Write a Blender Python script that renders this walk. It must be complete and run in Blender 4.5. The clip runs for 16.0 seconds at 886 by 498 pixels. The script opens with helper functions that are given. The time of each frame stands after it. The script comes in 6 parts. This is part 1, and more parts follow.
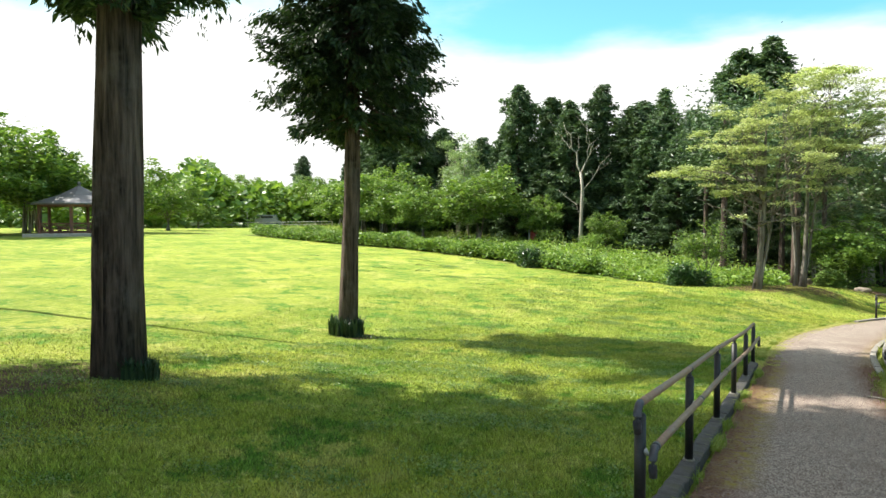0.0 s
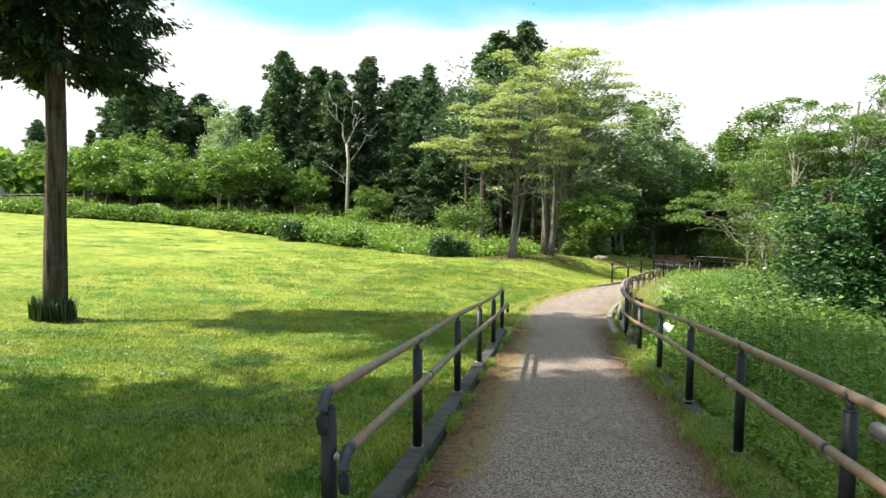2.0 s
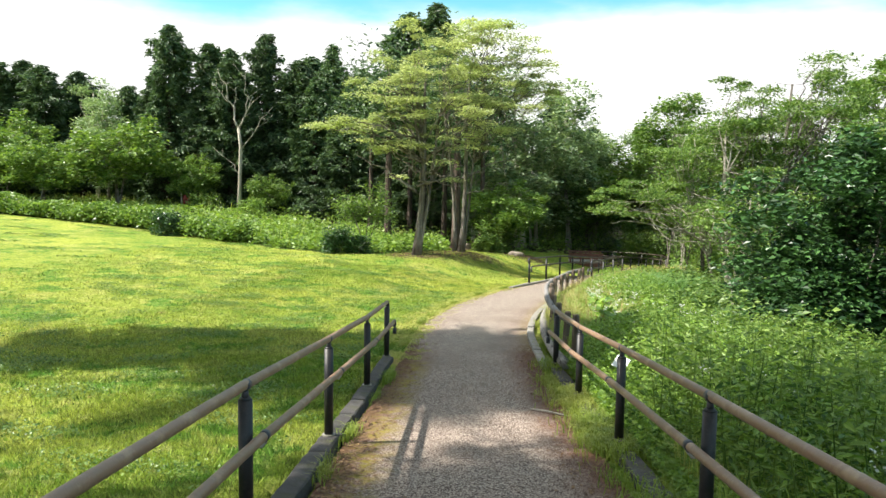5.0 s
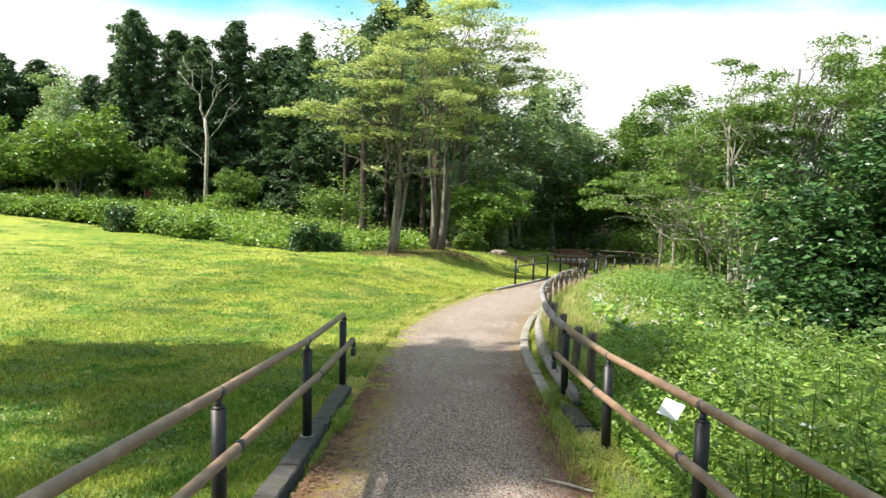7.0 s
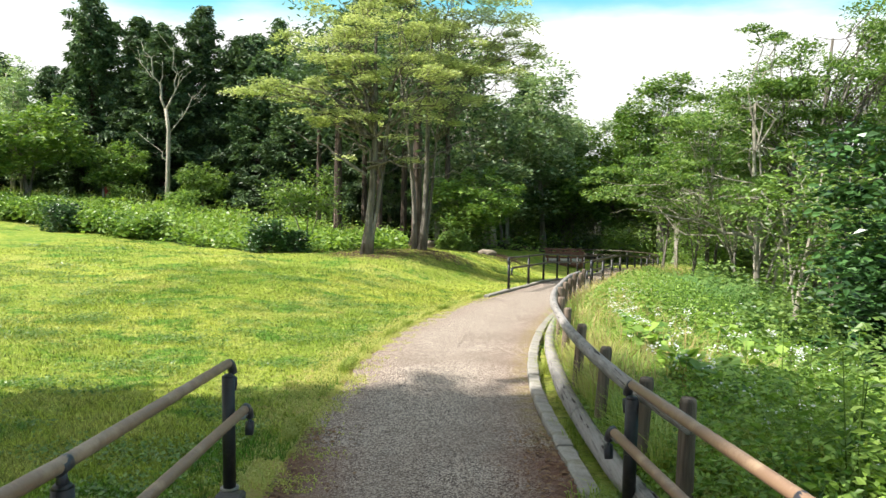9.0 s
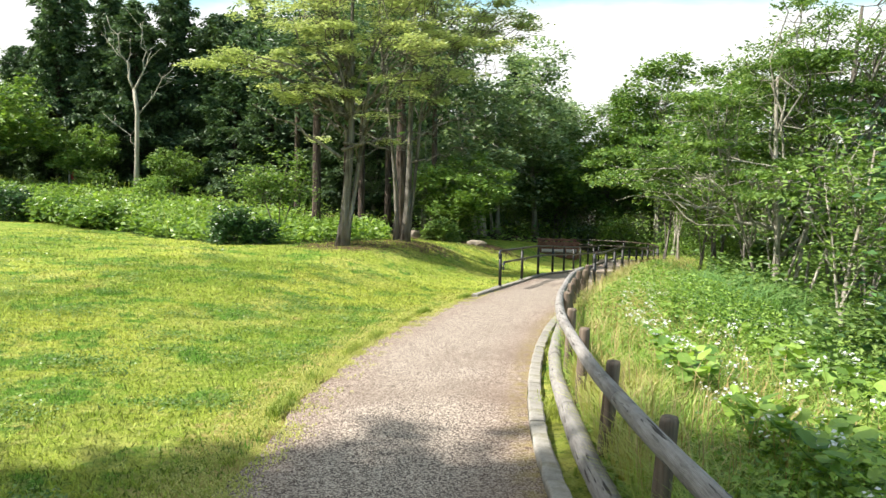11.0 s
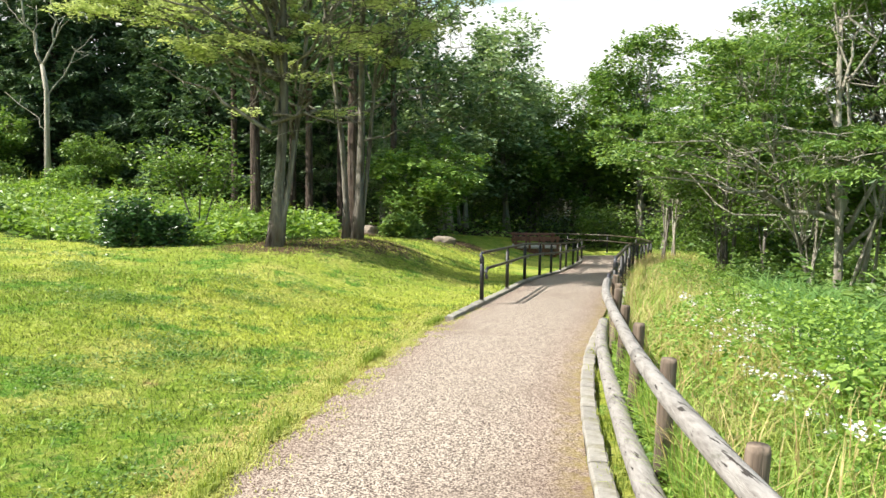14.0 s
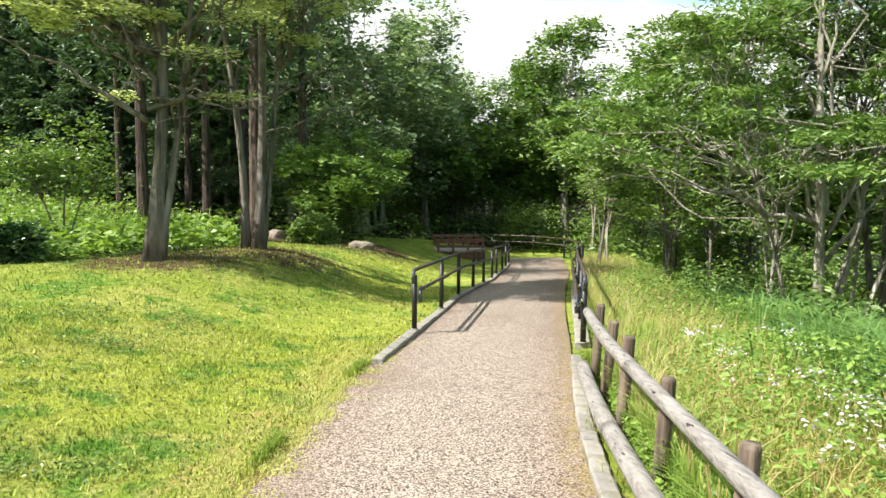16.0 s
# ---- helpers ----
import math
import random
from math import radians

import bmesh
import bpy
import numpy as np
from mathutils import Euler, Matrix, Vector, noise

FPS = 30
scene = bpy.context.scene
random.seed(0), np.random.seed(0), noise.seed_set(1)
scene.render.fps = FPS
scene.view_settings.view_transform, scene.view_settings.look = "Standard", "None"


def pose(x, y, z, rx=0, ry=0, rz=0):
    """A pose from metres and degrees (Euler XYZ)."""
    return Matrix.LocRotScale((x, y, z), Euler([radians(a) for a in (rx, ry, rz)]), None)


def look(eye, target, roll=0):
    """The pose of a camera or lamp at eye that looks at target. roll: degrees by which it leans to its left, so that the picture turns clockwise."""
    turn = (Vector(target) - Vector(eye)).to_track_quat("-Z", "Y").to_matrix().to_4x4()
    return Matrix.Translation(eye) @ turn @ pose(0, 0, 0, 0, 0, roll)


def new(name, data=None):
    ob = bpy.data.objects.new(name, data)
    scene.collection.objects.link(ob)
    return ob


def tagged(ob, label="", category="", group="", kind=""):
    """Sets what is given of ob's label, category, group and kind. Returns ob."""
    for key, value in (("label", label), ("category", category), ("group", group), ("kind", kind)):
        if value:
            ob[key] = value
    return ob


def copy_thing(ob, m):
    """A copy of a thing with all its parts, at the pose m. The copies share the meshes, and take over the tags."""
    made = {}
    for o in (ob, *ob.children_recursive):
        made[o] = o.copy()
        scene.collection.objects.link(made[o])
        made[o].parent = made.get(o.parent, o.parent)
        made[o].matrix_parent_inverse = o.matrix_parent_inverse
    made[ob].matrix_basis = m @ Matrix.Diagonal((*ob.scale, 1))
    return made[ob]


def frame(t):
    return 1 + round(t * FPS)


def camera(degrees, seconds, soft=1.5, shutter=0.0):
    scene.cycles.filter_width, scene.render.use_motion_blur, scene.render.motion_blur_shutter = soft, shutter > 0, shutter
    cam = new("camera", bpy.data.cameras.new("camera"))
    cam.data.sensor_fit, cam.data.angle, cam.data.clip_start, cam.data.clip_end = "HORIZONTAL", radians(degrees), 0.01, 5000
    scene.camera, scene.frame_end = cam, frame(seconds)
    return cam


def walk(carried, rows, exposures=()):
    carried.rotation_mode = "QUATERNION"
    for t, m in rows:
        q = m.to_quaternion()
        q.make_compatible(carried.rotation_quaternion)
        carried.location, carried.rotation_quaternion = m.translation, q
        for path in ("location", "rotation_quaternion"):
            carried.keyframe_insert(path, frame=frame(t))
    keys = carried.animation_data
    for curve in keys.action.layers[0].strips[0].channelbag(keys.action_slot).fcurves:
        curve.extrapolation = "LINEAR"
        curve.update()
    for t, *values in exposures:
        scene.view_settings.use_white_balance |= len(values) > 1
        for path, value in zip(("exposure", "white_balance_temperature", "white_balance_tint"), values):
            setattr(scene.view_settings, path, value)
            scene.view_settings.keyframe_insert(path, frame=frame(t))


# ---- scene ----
cam = camera(63.0, 16.0)

PATH = [
    (0, (-0.084, -2.21, 2.342), (-0.988, -0.429, 2.245), -0.3),
    (0.5, (-0.043, -2.324, 2.355), (-0.806, -0.479, 2.24), -0.0),
    (1, (-0.009, -1.868, 2.261), (-0.611, 0.035, 2.137), -0.5),
    (1.5, (0.038, -1.287, 2.13), (-0.411, 0.656, 1.985), -0.4),
    (2, (0.009, -0.786, 2.071), (-0.306, 1.182, 1.909), 0.3),
    (2.5, (0.075, -0.182, 2.029), (-0.139, 1.8, 1.859), 0.7),
    (3, (0.112, 0.589, 1.928), (-0.038, 2.576, 1.756), 0.7),
    (3.5, (0.124, 1.341, 1.891), (-0.003, 3.33, 1.719), 0.7),
    (4, (0.124, 2.071, 1.853), (0.012, 4.061, 1.682), 0.7),
    (6.5, (0.095, 4.437, 1.664), (0.059, 6.429, 1.485), 1.1),
    (7, (0.088, 5.272, 1.58), (0.064, 7.264, 1.403), 1.1),
    (7.5, (0.112, 6.078, 1.519), (0.098, 8.07, 1.343), 1.0),
    (8, (0.132, 6.867, 1.444), (0.128, 8.86, 1.271), 1.0),
    (8.5, (0.154, 7.674, 1.37), (0.161, 9.666, 1.195), 0.9),
    (9, (0.166, 8.495, 1.258), (0.183, 10.487, 1.084), 0.8),
    (11.5, (0.375, 11.421, 1.052), (0.429, 13.409, 0.844), 0.9),
    (12, (0.39, 12.295, 0.95), (0.454, 14.283, 0.742), 0.8),
    (12.5, (0.429, 12.892, 0.948), (0.502, 14.88, 0.735), 0.6),
    (13, (0.461, 13.666, 0.872), (0.551, 15.652, 0.658), 0.6),
    (13.5, (0.496, 14.366, 0.835), (0.607, 16.352, 0.619), 0.5),
    (14, (0.478, 15.07, 0.824), (0.626, 17.052, 0.604), 0.5),
    (14.5, (0.467, 15.748, 0.834), (0.672, 17.725, 0.609), 0.7),
    (15, (0.476, 16.368, 0.793), (0.761, 18.334, 0.566), 0.8),
    (15.5, (0.496, 16.935, 0.81), (0.831, 18.893, 0.581), 0.6),
    (16, (0.549, 17.561, 0.798), (0.933, 19.511, 0.574), 0.5),
]
walk(cam, [(t, look(eye, target, roll)) for t, eye, target, roll in PATH])

# world and sun
SUN_EL, SUN_AZ = radians(49), math.atan2(-1.0, -0.15)      # the azimuth is clockwise from +y
world = bpy.data.worlds.new("sky")
scene.world = world
world.use_nodes = True
wn, wl = world.node_tree.nodes, world.node_tree.links
wn.clear()
w_out = wn.new("ShaderNodeOutputWorld")
w_bg = wn.new("ShaderNodeBackground")
w_bg.inputs["Strength"].default_value = 0.068
w_sky = wn.new("ShaderNodeTexSky")
w_sky.sky_type = "NISHITA"
w_sky.sun_disc = False
w_sky.sun_elevation = SUN_EL
w_sky.sun_rotation = SUN_AZ
w_sky.air_density, w_sky.dust_density, w_sky.ozone_density = 1.0, 0.6, 1.2
w_co = wn.new("ShaderNodeTexCoord")
w_map = wn.new("ShaderNodeMapping")
w_map.inputs["Scale"].default_value = (1.0, 1.0, 3.4)
w_noise = wn.new("ShaderNodeTexNoise")
w_noise.inputs["Scale"].default_value = 1.3
w_noise.inputs["Detail"].default_value = 7
w_noise.inputs["Roughness"].default_value = 0.55
w_sep = wn.new("ShaderNodeSeparateXYZ")
w_up = wn.new("ShaderNodeValToRGB")
stops = ((0.0, 0.95), (0.15, 0.85), (0.2, 0.48), (0.245, 0.2), (0.32, 0.12), (0.45, 0.3), (1.0, 0.65))
while len(w_up.color_ramp.elements) < len(stops):
    w_up.color_ramp.elements.new(0.5)
for e, (p, v) in zip(w_up.color_ramp.elements, stops):
    e.position, e.color = p, (v, v, v, 1)
w_amp = wn.new("ShaderNodeMapRange")
w_amp.inputs["From Min"].default_value, w_amp.inputs["From Max"].default_value = 0.3, 0.7
w_amp.inputs["To Min"].default_value, w_amp.inputs["To Max"].default_value = -0.4, 0.4
w_amp.clamp = False
w_add = wn.new("ShaderNodeMath")
w_add.operation = "ADD"
w_side = wn.new("ShaderNodeMapRange")
w_side.inputs["From Min"].default_value, w_side.inputs["From Max"].default_value = -0.3, -0.7
w_side.inputs["To Min"].default_value, w_side.inputs["To Max"].default_value = 0.0, 0.5
w_add2 = wn.new("ShaderNodeMath")
w_add2.operation = "ADD"
wl.new(w_sep.outputs["X"], w_side.inputs["Value"])
wl.new(w_side.outputs["Result"], w_add2.inputs[1])
wl.new(w_add.outputs[0], w_add2.inputs[0])
w_ramp = wn.new("ShaderNodeMapRange")
w_ramp.interpolation_type = "SMOOTHSTEP"
w_ramp.inputs["From Min"].default_value, w_ramp.inputs["From Max"].default_value = 0.3, 0.72
w_mix = wn.new("ShaderNodeMix")
w_mix.data_type = "RGBA"
w_mix.inputs[7].default_value = (8.7, 8.7, 8.6, 1)
w_tint = wn.new("ShaderNodeMix")
w_tint.data_type, w_tint.blend_type = "RGBA", "MULTIPLY"
w_tint.inputs[0].default_value = 1.0
w_tint.inputs[7].default_value = (0.95, 1.8, 1.5, 1)
wl.new(w_co.outputs["Generated"], w_map.inputs["Vector"])
wl.new(w_map.outputs["Vector"], w_noise.inputs["Vector"])
wl.new(w_co.outputs["Generated"], w_sep.inputs[0])
wl.new(w_sep.outputs["Z"], w_up.inputs[0])
wl.new(w_noise.outputs["Fac"], w_amp.inputs["Value"])
wl.new(w_amp.outputs["Result"], w_add.inputs[0])
wl.new(w_up.outputs[0], w_add.inputs[1])
wl.new(w_add2.outputs[0], w_ramp.inputs["Value"])
wl.new(w_ramp.outputs["Result"], w_mix.inputs[0])
wl.new(w_sky.outputs[0], w_tint.inputs[6])
wl.new(w_tint.outputs[2], w_mix.inputs[6])
wl.new(w_mix.outputs[2], w_bg.inputs["Color"])
wl.new(w_bg.outputs[0], w_out.inputs[0])

sun = new("sun", bpy.data.lights.new("sun", "SUN"))
sun.data.energy = 5.0
sun.data.angle = radians(0.6)
sun.data.color = (1.0, 0.955, 0.87)
SUN_DIR = Vector((math.sin(SUN_AZ) * math.cos(SUN_EL), math.cos(SUN_AZ) * math.cos(SUN_EL), math.sin(SUN_EL)))
sun.matrix_world = look(SUN_DIR * 60, (0, 0, 0))
scene.view_settings.exposure = 1.12


# ---------------------------------------------------------------- materials
def mix_rgb(nt, a, b, fac, blend="MIX"):
    m = nt.nodes.new("ShaderNodeMix")
    m.data_type, m.blend_type = "RGBA", blend
    for slot, v in ((6, a), (7, b), (0, fac)):
        if isinstance(v, (int, float)):
            m.inputs[slot].default_value = v
        elif isinstance(v, tuple):
            m.inputs[slot].default_value = (*v, 1)
        else:
            nt.links.new(v, m.inputs[slot])
    return m.outputs[2]


def noise_fac(nt, scale, detail=4, rough=0.55, lo=0.35, hi=0.65, vec=None, stretch=None):
    n = nt.nodes.new("ShaderNodeTexNoise")
    n.inputs["Scale"].default_value, n.inputs["Detail"].default_value, n.inputs["Roughness"].default_value = scale, detail, rough
    if vec is None:
        vec = nt.nodes.new("ShaderNodeTexCoord").outputs["Object"]
    if stretch:
        mp = nt.nodes.new("ShaderNodeMapping")
        mp.inputs["Scale"].default_value = stretch
        nt.links.new(vec, mp.inputs["Vector"])
        vec = mp.outputs["Vector"]
    nt.links.new(vec, n.inputs["Vector"])
    r = nt.nodes.new("ShaderNodeMapRange")
    r.inputs["From Min"].default_value, r.inputs["From Max"].default_value = lo, hi
    nt.links.new(n.outputs["Fac"], r.inputs["Value"])
    return r.outputs["Result"]


def start(name, rough=0.8, metal=0.0, spec=0.4):
    m = bpy.data.materials.new(name)
    m.use_nodes = True
    nt = m.node_tree
    b = nt.nodes["Principled BSDF"]
    b.inputs["Roughness"].default_value = rough
    b.inputs["Metallic"].default_value = metal
    b.inputs["Specular IOR Level"].default_value = spec
    return m, nt, b


def bump(nt, b, height, strength, dist):
    n = nt.nodes.new("ShaderNodeBump")
    n.inputs["Strength"].default_value, n.inputs["Distance"].default_value = strength, dist
    nt.links.new(height, n.inputs["Height"])
    nt.links.new(n.outputs["Normal"], b.inputs["Normal"])


def leaf_mat(name, dark, light, warm, trans=0.35, rough=0.5, big=0.25):
    """Foliage: a colour that changes from leaf to leaf and in broad patches, and light that passes through."""
    m, nt, b = start(name, rough * 0.85, 0, 0.38)
    geo = nt.nodes.new("ShaderNodeNewGeometry")
    info = nt.nodes.new("ShaderNodeObjectInfo")
    c = mix_rgb(nt, dark, light, geo.outputs["Random Per Island"])
    c = mix_rgb(nt, c, warm, noise_fac(nt, big, 3, 0.6, 0.45, 0.75))
    h = nt.nodes.new("ShaderNodeHueSaturation")
    r = nt.nodes.new("ShaderNodeMapRange")
    r.inputs["To Min"].default_value, r.inputs["To Max"].default_value = 0.82, 1.15
    nt.links.new(info.outputs["Random"], r.inputs["Value"])
    nt.links.new(r.outputs["Result"], h.inputs["Value"])
    nt.links.new(c, h.inputs["Color"])
    nt.links.new(h.outputs["Color"], b.inputs["Base Color"])
    t = nt.nodes.new("ShaderNodeBsdfTranslucent")
    tc = mix_rgb(nt, h.outputs["Color"], (1.25, 1.3, 0.6), 1.0, "MULTIPLY")
    nt.links.new(tc, t.inputs["Color"])
    ms = nt.nodes.new("ShaderNodeMixShader")
    ms.inputs[0].default_value = trans
    nt.links.new(b.outputs[0], ms.inputs[1])
    nt.links.new(t.outputs[0], ms.inputs[2])
    nt.links.new(ms.outputs[0], nt.nodes["Material Output"].inputs["Surface"])
    return m


def bark_mat(name, dark, light, lichen=(0.3, 0.3, 0.26), amount=0.3, groove=9.0):
    m, nt, b = start(name, 0.9, 0, 0.2)
    f = noise_fac(nt, groove, 6, 0.65, 0.35, 0.65, stretch=(1, 1, 0.09))
    c = mix_rgb(nt, dark, light, f)
    l = noise_fac(nt, 2.2, 5, 0.6, 0.52, 0.68)
    k = nt.nodes.new("ShaderNodeMath")
    k.operation = "MULTIPLY"
    k.inputs[1].default_value = amount
    nt.links.new(l, k.inputs[0])
    nt.links.new(mix_rgb(nt, c, lichen, k.outputs[0]), b.inputs["Base Color"])
    bump(nt, b, f, 1.0, 0.06)
    return m


def metal_paint(name, col, worn, rough=0.45, amount=0.5, scale=14, metal=0.0):
    m, nt, b = start(name, rough, metal, 0.5)
    f = noise_fac(nt, scale, 6, 0.7, 0.5, 0.68)
    k = nt.nodes.new("ShaderNodeMath")
    k.operation = "MULTIPLY"
    k.inputs[1].default_value = amount
    nt.links.new(f, k.inputs[0])
    nt.links.new(mix_rgb(nt, col, worn, k.outputs[0]), b.inputs["Base Color"])
    bump(nt, b, noise_fac(nt, 60, 3), 0.15, 0.002)
    return m


def stone_mat(name, a, c2, moss, moss_amt=0.5, rough=0.9):
    m, nt, b = start(name, rough, 0, 0.3)
    info = nt.nodes.new("ShaderNodeObjectInfo")
    c = mix_rgb(nt, a, c2, noise_fac(nt, 7, 5, 0.65))
    c = mix_rgb(nt, c, tuple(v * 0.55 for v in a), noise_fac(nt, 45, 4, 0.7, 0.5, 0.75))
    c = mix_rgb(nt, c, (0.75, 0.75, 0.78), info.outputs["Random"], "MULTIPLY")
    k = nt.nodes.new("ShaderNodeMath")
    k.operation = "MULTIPLY"
    k.inputs[1].default_value = moss_amt
    nt.links.new(noise_fac(nt, 3.3, 5, 0.7, 0.5, 0.66), k.inputs[0])
    nt.links.new(mix_rgb(nt, c, moss, k.outputs[0]), b.inputs["Base Color"])
    bump(nt, b, noise_fac(nt, 40, 5, 0.7, 0.2, 0.8), 0.6, 0.008)
    return m


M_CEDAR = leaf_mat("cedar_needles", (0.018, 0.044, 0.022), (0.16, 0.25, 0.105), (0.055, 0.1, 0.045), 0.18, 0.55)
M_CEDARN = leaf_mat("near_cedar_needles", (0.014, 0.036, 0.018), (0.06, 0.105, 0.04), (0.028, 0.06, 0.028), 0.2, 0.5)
M_DOG = leaf_mat("layered_tree_leaves", (0.19, 0.25, 0.1), (0.72, 0.74, 0.47), (0.36, 0.43, 0.22), 0.28, 0.5, 0.6)
M_LEAF = leaf_mat("broad_leaves", (0.055, 0.13, 0.025), (0.28, 0.4, 0.09), (0.14, 0.23, 0.05), 0.3, 0.45, 0.4)
M_LEAFB = leaf_mat("bright_leaves", (0.085, 0.19, 0.03), (0.28, 0.42, 0.09), (0.17, 0.27, 0.055), 0.28, 0.45, 0.5)
# broad leaves of the bank side, their dark end lowered for crown shade
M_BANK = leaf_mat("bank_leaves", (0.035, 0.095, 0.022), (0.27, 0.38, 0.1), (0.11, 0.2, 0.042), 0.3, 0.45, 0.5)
M_GREY = leaf_mat("grey_leaves", (0.11, 0.19, 0.09), (0.42, 0.52, 0.3), (0.22, 0.31, 0.16), 0.3, 0.5, 0.4)
M_DARK = leaf_mat("glossy_dark_leaves", (0.006, 0.024, 0.008), (0.08, 0.18, 0.045), (0.016, 0.045, 0.012), 0.12, 0.4, 0.8)
M_HERB = leaf_mat("herb_leaves", (0.045, 0.115, 0.02), (0.31, 0.44, 0.09), (0.18, 0.28, 0.055), 0.38, 0.5, 0.7)
M_WEED = leaf_mat("weed_blades", (0.15, 0.23, 0.03), (0.30, 0.38, 0.07), (0.42, 0.4, 0.12), 0.35, 0.6, 0.5)
M_TALL = leaf_mat("tall_grass_blades", (0.12, 0.24, 0.035), (0.36, 0.46, 0.1), (0.46, 0.42, 0.15), 0.35, 0.6, 0.7)
M_FRINGE = leaf_mat("dry_fringe_blades", (0.26, 0.3, 0.06), (0.56, 0.52, 0.2), (0.4, 0.42, 0.1), 0.3, 0.7, 1.2)
M_DRY = leaf_mat("dry_stems", (0.3, 0.24, 0.1), (0.5, 0.42, 0.19), (0.36, 0.22, 0.1), 0.2, 0.8, 1.0)
M_REED = leaf_mat("sedge_leaves", (0.05, 0.13, 0.03), (0.22, 0.36, 0.1), (0.12, 0.22, 0.06), 0.35, 0.45, 1.0)
M_LITTER = leaf_mat("leaf_litter", (0.08, 0.04, 0.02), (0.26, 0.16, 0.08), (0.16, 0.08, 0.035), 0.05, 0.9, 2.0)
M_PETAL = leaf_mat("white_petals", (0.6, 0.6, 0.66), (0.75, 0.75, 0.8), (0.7, 0.66, 0.76), 0.3, 0.6)
M_CBARK = bark_mat("cedar_bark", (0.016, 0.011, 0.009), (0.17, 0.125, 0.1), (0.24, 0.21, 0.185), 0.35, 12)
M_BARK = bark_mat("grey_bark", (0.07, 0.06, 0.05), (0.3, 0.27, 0.23), (0.38, 0.37, 0.33), 0.55, 8)
M_PALE = bark_mat("pale_bark", (0.26, 0.23, 0.18), (0.55, 0.51, 0.43), (0.5, 0.48, 0.42), 0.5, 8)
M_RAILPIPE = metal_paint("brown_resin_pipe", (0.23, 0.14, 0.088), (0.4, 0.28, 0.18), 0.45, 0.75, 7)
M_BLACK = metal_paint("black_painted_steel", (0.009, 0.009, 0.01), (0.05, 0.037, 0.03), 0.5, 0.5, 22)
M_RAILDARK = metal_paint("dark_brown_resin_pipe", (0.06, 0.042, 0.033), (0.17, 0.125, 0.09), 0.45, 0.6, 7)
M_JOINT = metal_paint("dark_grey_joint", (0.035, 0.035, 0.045), (0.09, 0.085, 0.09), 0.45, 0.6, 20)
M_ZINC = metal_paint("grey_steel", (0.42, 0.42, 0.42), (0.25, 0.2, 0.17), 0.4, 0.5, 25, 0.6)
M_KERBP = stone_mat("pale_kerb_stone", (0.36, 0.34, 0.3), (0.24, 0.22, 0.19), (0.16, 0.15, 0.06), 0.5)
# mossy kerb stone, darkened further for the shade on the near kerbs
M_KERB = stone_mat("kerb_stone", (0.12, 0.11, 0.102), (0.06, 0.053, 0.05), (0.10, 0.10, 0.045), 0.6)
M_ROCK = stone_mat("rock", (0.34, 0.29, 0.23), (0.2, 0.16, 0.12), (0.1, 0.1, 0.05), 0.4)
M_PLASTIC = metal_paint("white_card", (0.78, 0.79, 0.78), (0.6, 0.6, 0.55), 0.5, 0.3, 10)


def log_mat():
    """Barked round timber gone grey: long fine grain, thin drying cracks, darker blotches."""
    m, nt, b = start("weathered_log", 0.85, 0, 0.25)
    f = noise_fac(nt, 60, 6, 0.65, 0.35, 0.68, stretch=(1, 0.035, 1))
    c = mix_rgb(nt, (0.3, 0.28, 0.265), (0.15, 0.135, 0.125), f)
    c = mix_rgb(nt, c, (0.34, 0.325, 0.31), noise_fac(nt, 9, 6, 0.75, 0.45, 0.75, stretch=(1, 0.3, 1)))
    c = mix_rgb(nt, c, (0.13, 0.125, 0.105), noise_fac(nt, 5, 6, 0.8, 0.56, 0.7, stretch=(1, 0.5, 1)))
    crack = noise_fac(nt, 38, 4, 0.6, 0.625, 0.64, stretch=(1, 0.03, 1))
    c = mix_rgb(nt, c, (0.045, 0.038, 0.034), crack)
    nt.links.new(c, b.inputs["Base Color"])
    bump(nt, b, f, 0.7, 0.008)
    return m


def postwood_mat(name, a, c2):
    m, nt, b = start(name, 0.85, 0, 0.25)
    f = noise_fac(nt, 24, 5, 0.6, 0.35, 0.68, stretch=(1, 1, 0.06))
    c = mix_rgb(nt, a, c2, f)
    crack = noise_fac(nt, 13, 4, 0.7, 0.60, 0.65, stretch=(1, 1, 0.05))
    nt.links.new(mix_rgb(nt, c, (0.05, 0.035, 0.025), crack), b.inputs["Base Color"])
    bump(nt, b, f, 0.7, 0.01)
    return m


M_LOG = log_mat()
M_POST = postwood_mat("weathered_post", (0.22, 0.17, 0.13), (0.075, 0.055, 0.042))
M_TIMBER = postwood_mat("red_brown_timber", (0.26, 0.13, 0.1), (0.12, 0.06, 0.05))


